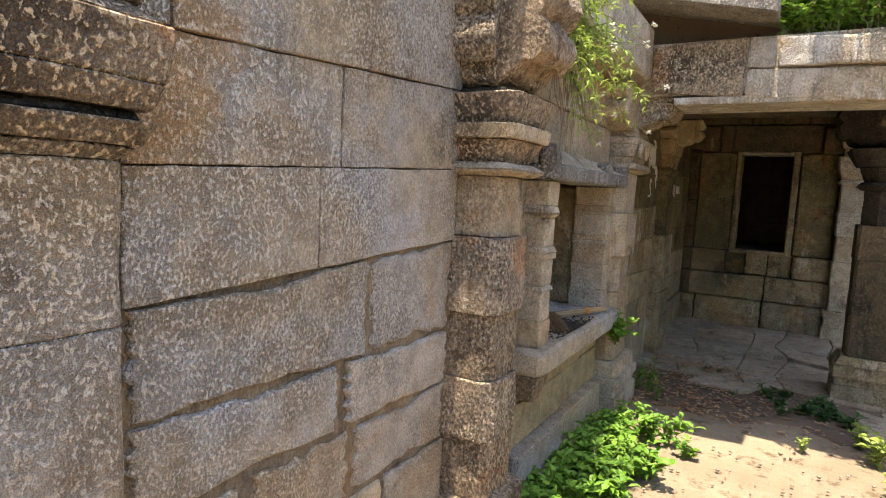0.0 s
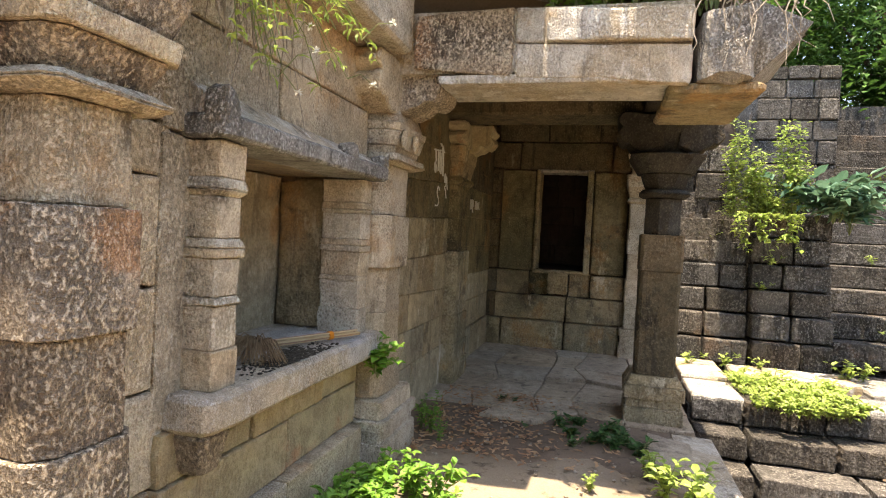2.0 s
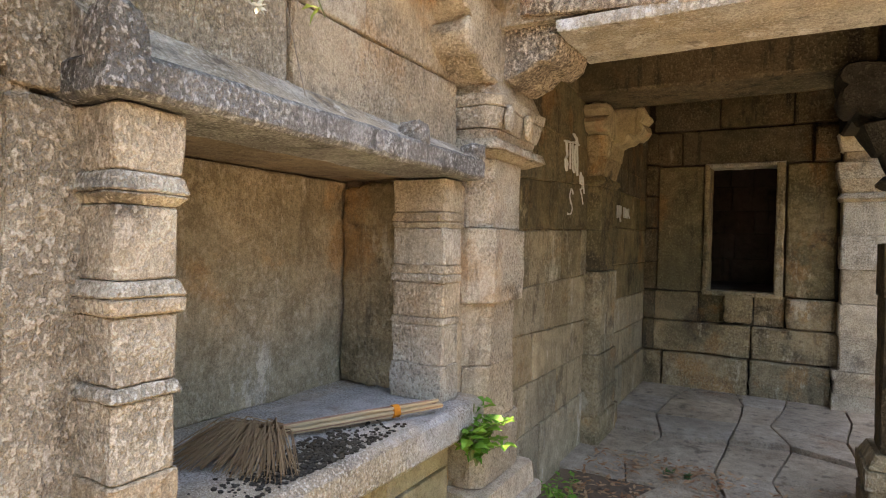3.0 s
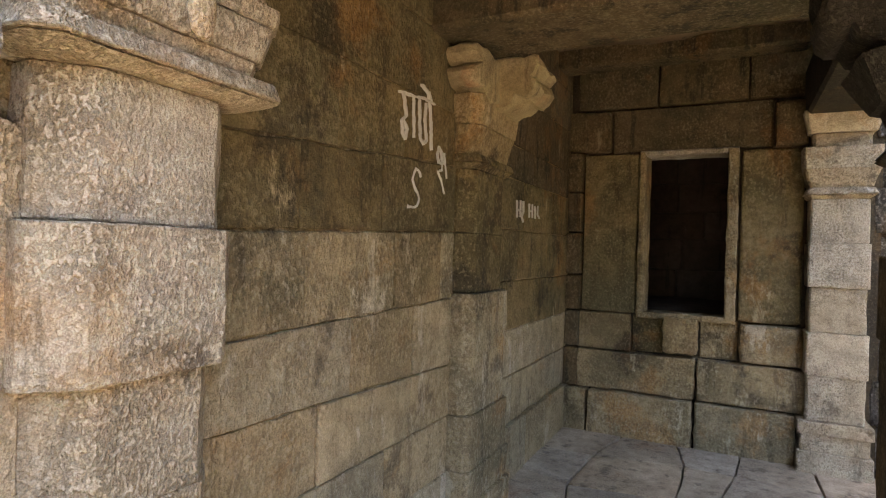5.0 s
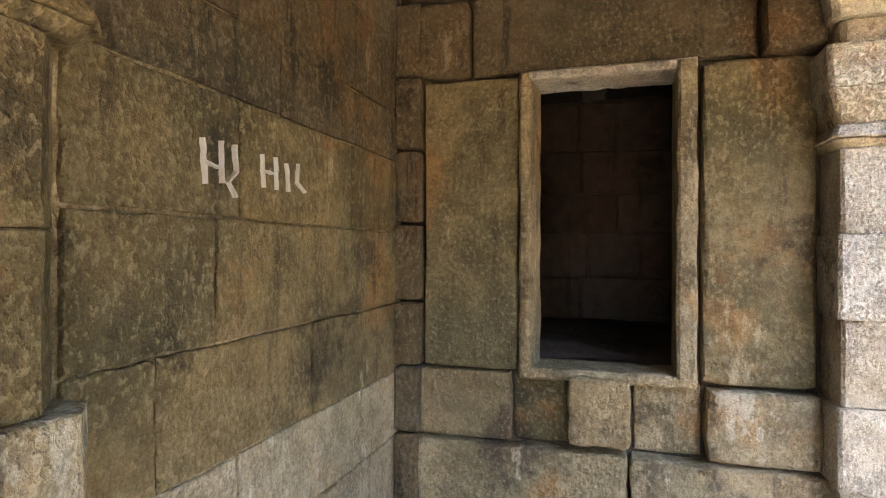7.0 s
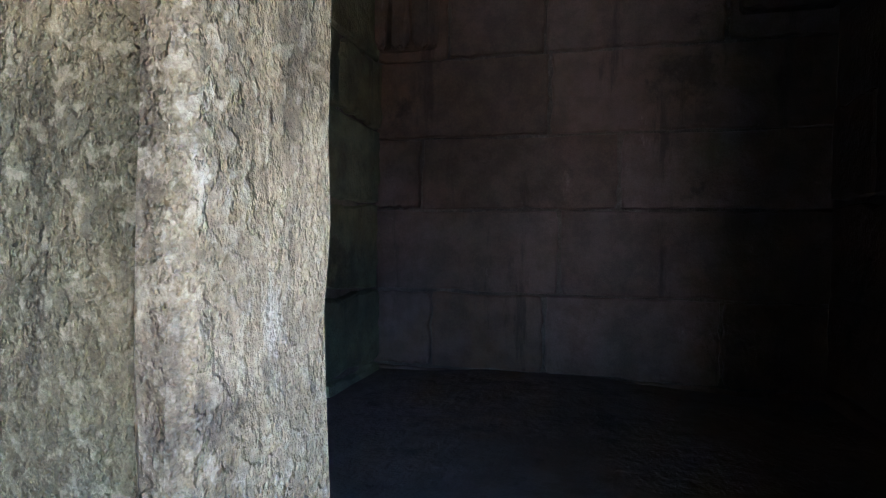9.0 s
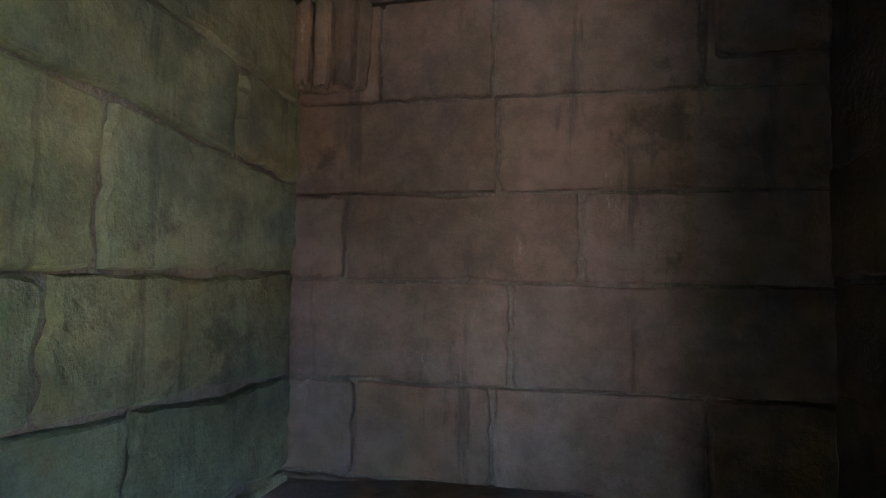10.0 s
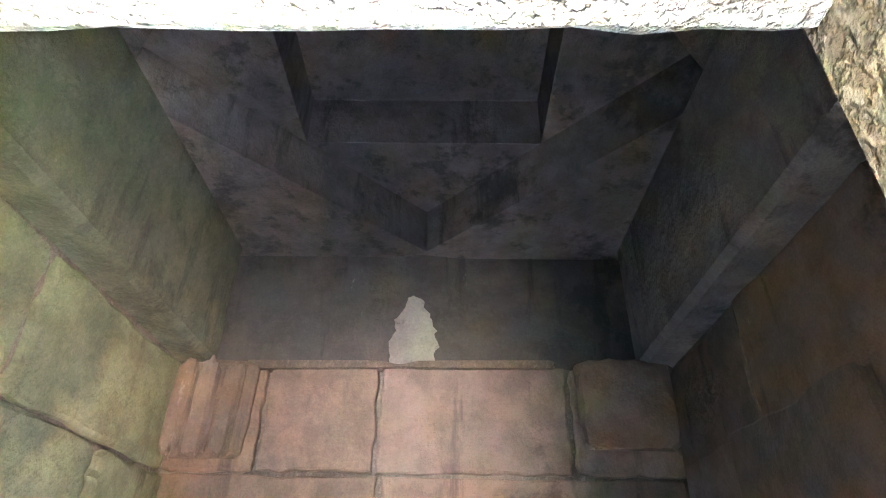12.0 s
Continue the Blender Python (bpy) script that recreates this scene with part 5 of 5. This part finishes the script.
for s in range(14):
    o = Vector((rnd(1.8, 2.35), 8.6, 1.74))
    pts = [o, o + Vector((rnd(-0.1, 0.1), -0.12, 0.02)), o + Vector((rnd(-0.1, 0.1), -0.14, -0.2)), o + Vector((rnd(-0.15, 0.15), -0.12, -rnd(0.25, 0.55)))]
    tube(gs, pts, 0.005, 0.002, 4)
    for i in range(22):
        f = rnd(0.4, 2.98)
        leaf(gl, pts[int(f)].lerp(pts[int(f) + 1], f % 1), aim(-40, 30), rnd(0.04, 0.08), rnd(0.03, 0.05), 0.3)
tagged(part("stem", gs, STEM, vine, fix=False), kind="stuff")
tagged(part("leaves", gl, LIGHT_LEAF, vine, fix=False), kind="stuff")
scatter(herb("broad-leaved grey-green plant on the tank wall", 0.55, 10, 10, 0.22, BLUE_LEAF, 1.3, "plant", "broad-leaved plants"), [(2.58, 8.72, 1.72, 1.0), (2.95, 8.85, 1.60, 1.05), (2.8, 8.7, 1.72, 0.9), (2.7, 8.6, 1.7, 0.8)])
scatter(herb("small green weed in a joint of the tank steps", 0.16, 6, 7, 0.055, LIGHT_LEAF, 1.1, "weed", "weeds on the steps"), [(1.3, 8.35, 0.02, 1.2), (1.7, 8.5, 0.03, 1.1), (2.05, 8.45, 0.03, 1.0), (2.85, 8.35, 0.03, 1.6), (3.05, 8.5, 0.03, 1.2), (2.1, 8.80, 0.88, 0.8), (2.2, 8.87, 1.18, 0.9), (1.55, 9.1, 1.43, 0.9), (3.5, 9.0, 0.4, 0.8), (4.1, 9.6, 0.95, 0.9), (3.6, 9.9, 1.25, 0.8), (4.6, 10.15, 1.48, 1.5), (2.6, 6.2, -0.62, 0.8), (4.0, 10.9, 2.4, 0.9)])
scatter(herb("large-leaved dark weed beside the tank steps", 0.34, 8, 9, 0.12, DARK_LEAF, 1.1, "weed", "weeds beside the tank"), [(3.15, 7.2, -0.1, 1.0), (3.4, 7.7, -0.05, 1.1), (3.05, 6.5, -0.6, 1.2), (3.2, 5.8, -0.9, 1.2), (2.9, 5.3, -1.1, 1.2), (3.6, 6.9, -0.4, 1.3), (3.9, 7.4, -0.2, 1.1), (2.75, 4.9, -1.3, 1.0)])
core("tank_fill_side", "earth bank beside the tank steps", 2.75, 9.0, 4.0, 7.9, -2.0, -0.75, HUMUS, "ground")


def tree(label, x, y, z, height, spread, material, seed):
    """A trunk with limbs and a crown of many small leaves in clumps."""
    rng = random.Random(seed)
    root = thing("tree", label, "tree", group="trees behind the tank")
    gt, gl = Geo(), Geo()
    top = Vector((x + rng.uniform(-0.5, 0.5), y, z + height * 0.6))
    base = Vector((x, y, z - 0.3))
    tube(gt, [base, base.lerp(top, 0.4) + Vector((rng.uniform(-0.2, 0.2), 0, 0)), top], 0.2, 0.09, 8)
    tips = []
    for k in range(13):
        o = base.lerp(top, rng.uniform(0.3, 1.0))
        a = rng.uniform(0, 2 * math.pi)
        d = Vector((math.cos(a) * spread, math.sin(a) * spread, rng.uniform(-0.1, 0.45) * height)) * rng.uniform(0.5, 1.0)
        tube(gt, [o, o + d * 0.5 + Vector((0, 0, 0.15)), o + d], 0.06, 0.015, 5)
        tips += [o + d * f for f in (0.45, 0.7, 0.9, 1.05)]
    for t in tips:
        for _ in range(3):
            c = t + Vector((rng.gauss(0, 0.5), rng.gauss(0, 0.5), rng.gauss(0, 0.4)))
            for i in range(34):
                p = c + Vector((rng.gauss(0, 0.24), rng.gauss(0, 0.24), rng.gauss(0, 0.18)))
                leaf(gl, p, aim(-40, 40), rnd(0.10, 0.19), rnd(0.05, 0.1), 0.25)
    part("trunk", gt, BARK, root)
    tagged(part("crown", gl, material, root, fix=False), kind="stuff")
    return root


for k, (x, y, z, h, sp, m) in enumerate([(3.0, 14.2, 3.7, 4.2, 1.9, TREE_LEAF), (5.2, 14.8, 3.7, 5.0, 2.2, DARK_LEAF), (7.6, 14.0, 3.7, 5.0, 2.2, TREE_LEAF), (4.0, 16.8, 3.7, 6.0, 2.6, TREE_LEAF), (6.8, 17.2, 3.7, 6.5, 2.8, DARK_LEAF), (9.6, 16.5, 3.7, 6.5, 2.8, DARK_LEAF), (2.0, 17.5, 3.7, 6.0, 2.6, DARK_LEAF), (11.5, 14.5, 3.2, 6.0, 2.6, DARK_LEAF)]):
    last = tree("leafy green tree standing above the tank stair", x, y, z, h, sp, m, k + 5)
# unseen copies of the trees, added round tank and terrace to block low sky
for x, y in ((11, 10), (11.6, 6.5), (11.2, 3), (12, -0.5), (11.4, -4), (11.8, -8), (8, -15.2), (4.5, -15.8), (1, -15), (-2.5, -15.6)):
    copy_thing(last, pose(x - 11.5, y - 14.5, 0.2))
hedge = [herb("dense green bush above the tank stair", 1.3, 14, 34, 0.14, TREE_LEAF if k % 2 else DARK_LEAF, 0.9, "bush", "bushes above the stair") for k in range(2)]
scatter(hedge[0], [(2.6 + 0.8 * k + rnd(-0.2, 0.2), 13.3 + rnd(-0.3, 0.5), 3.68, rnd(0.8, 1.2)) for k in range(9)])
scatter(hedge[1], [(2.3 + 0.85 * k + rnd(-0.2, 0.2), 13.8 + rnd(-0.2, 0.5), 3.68, rnd(1.0, 1.5)) for k in range(9)])
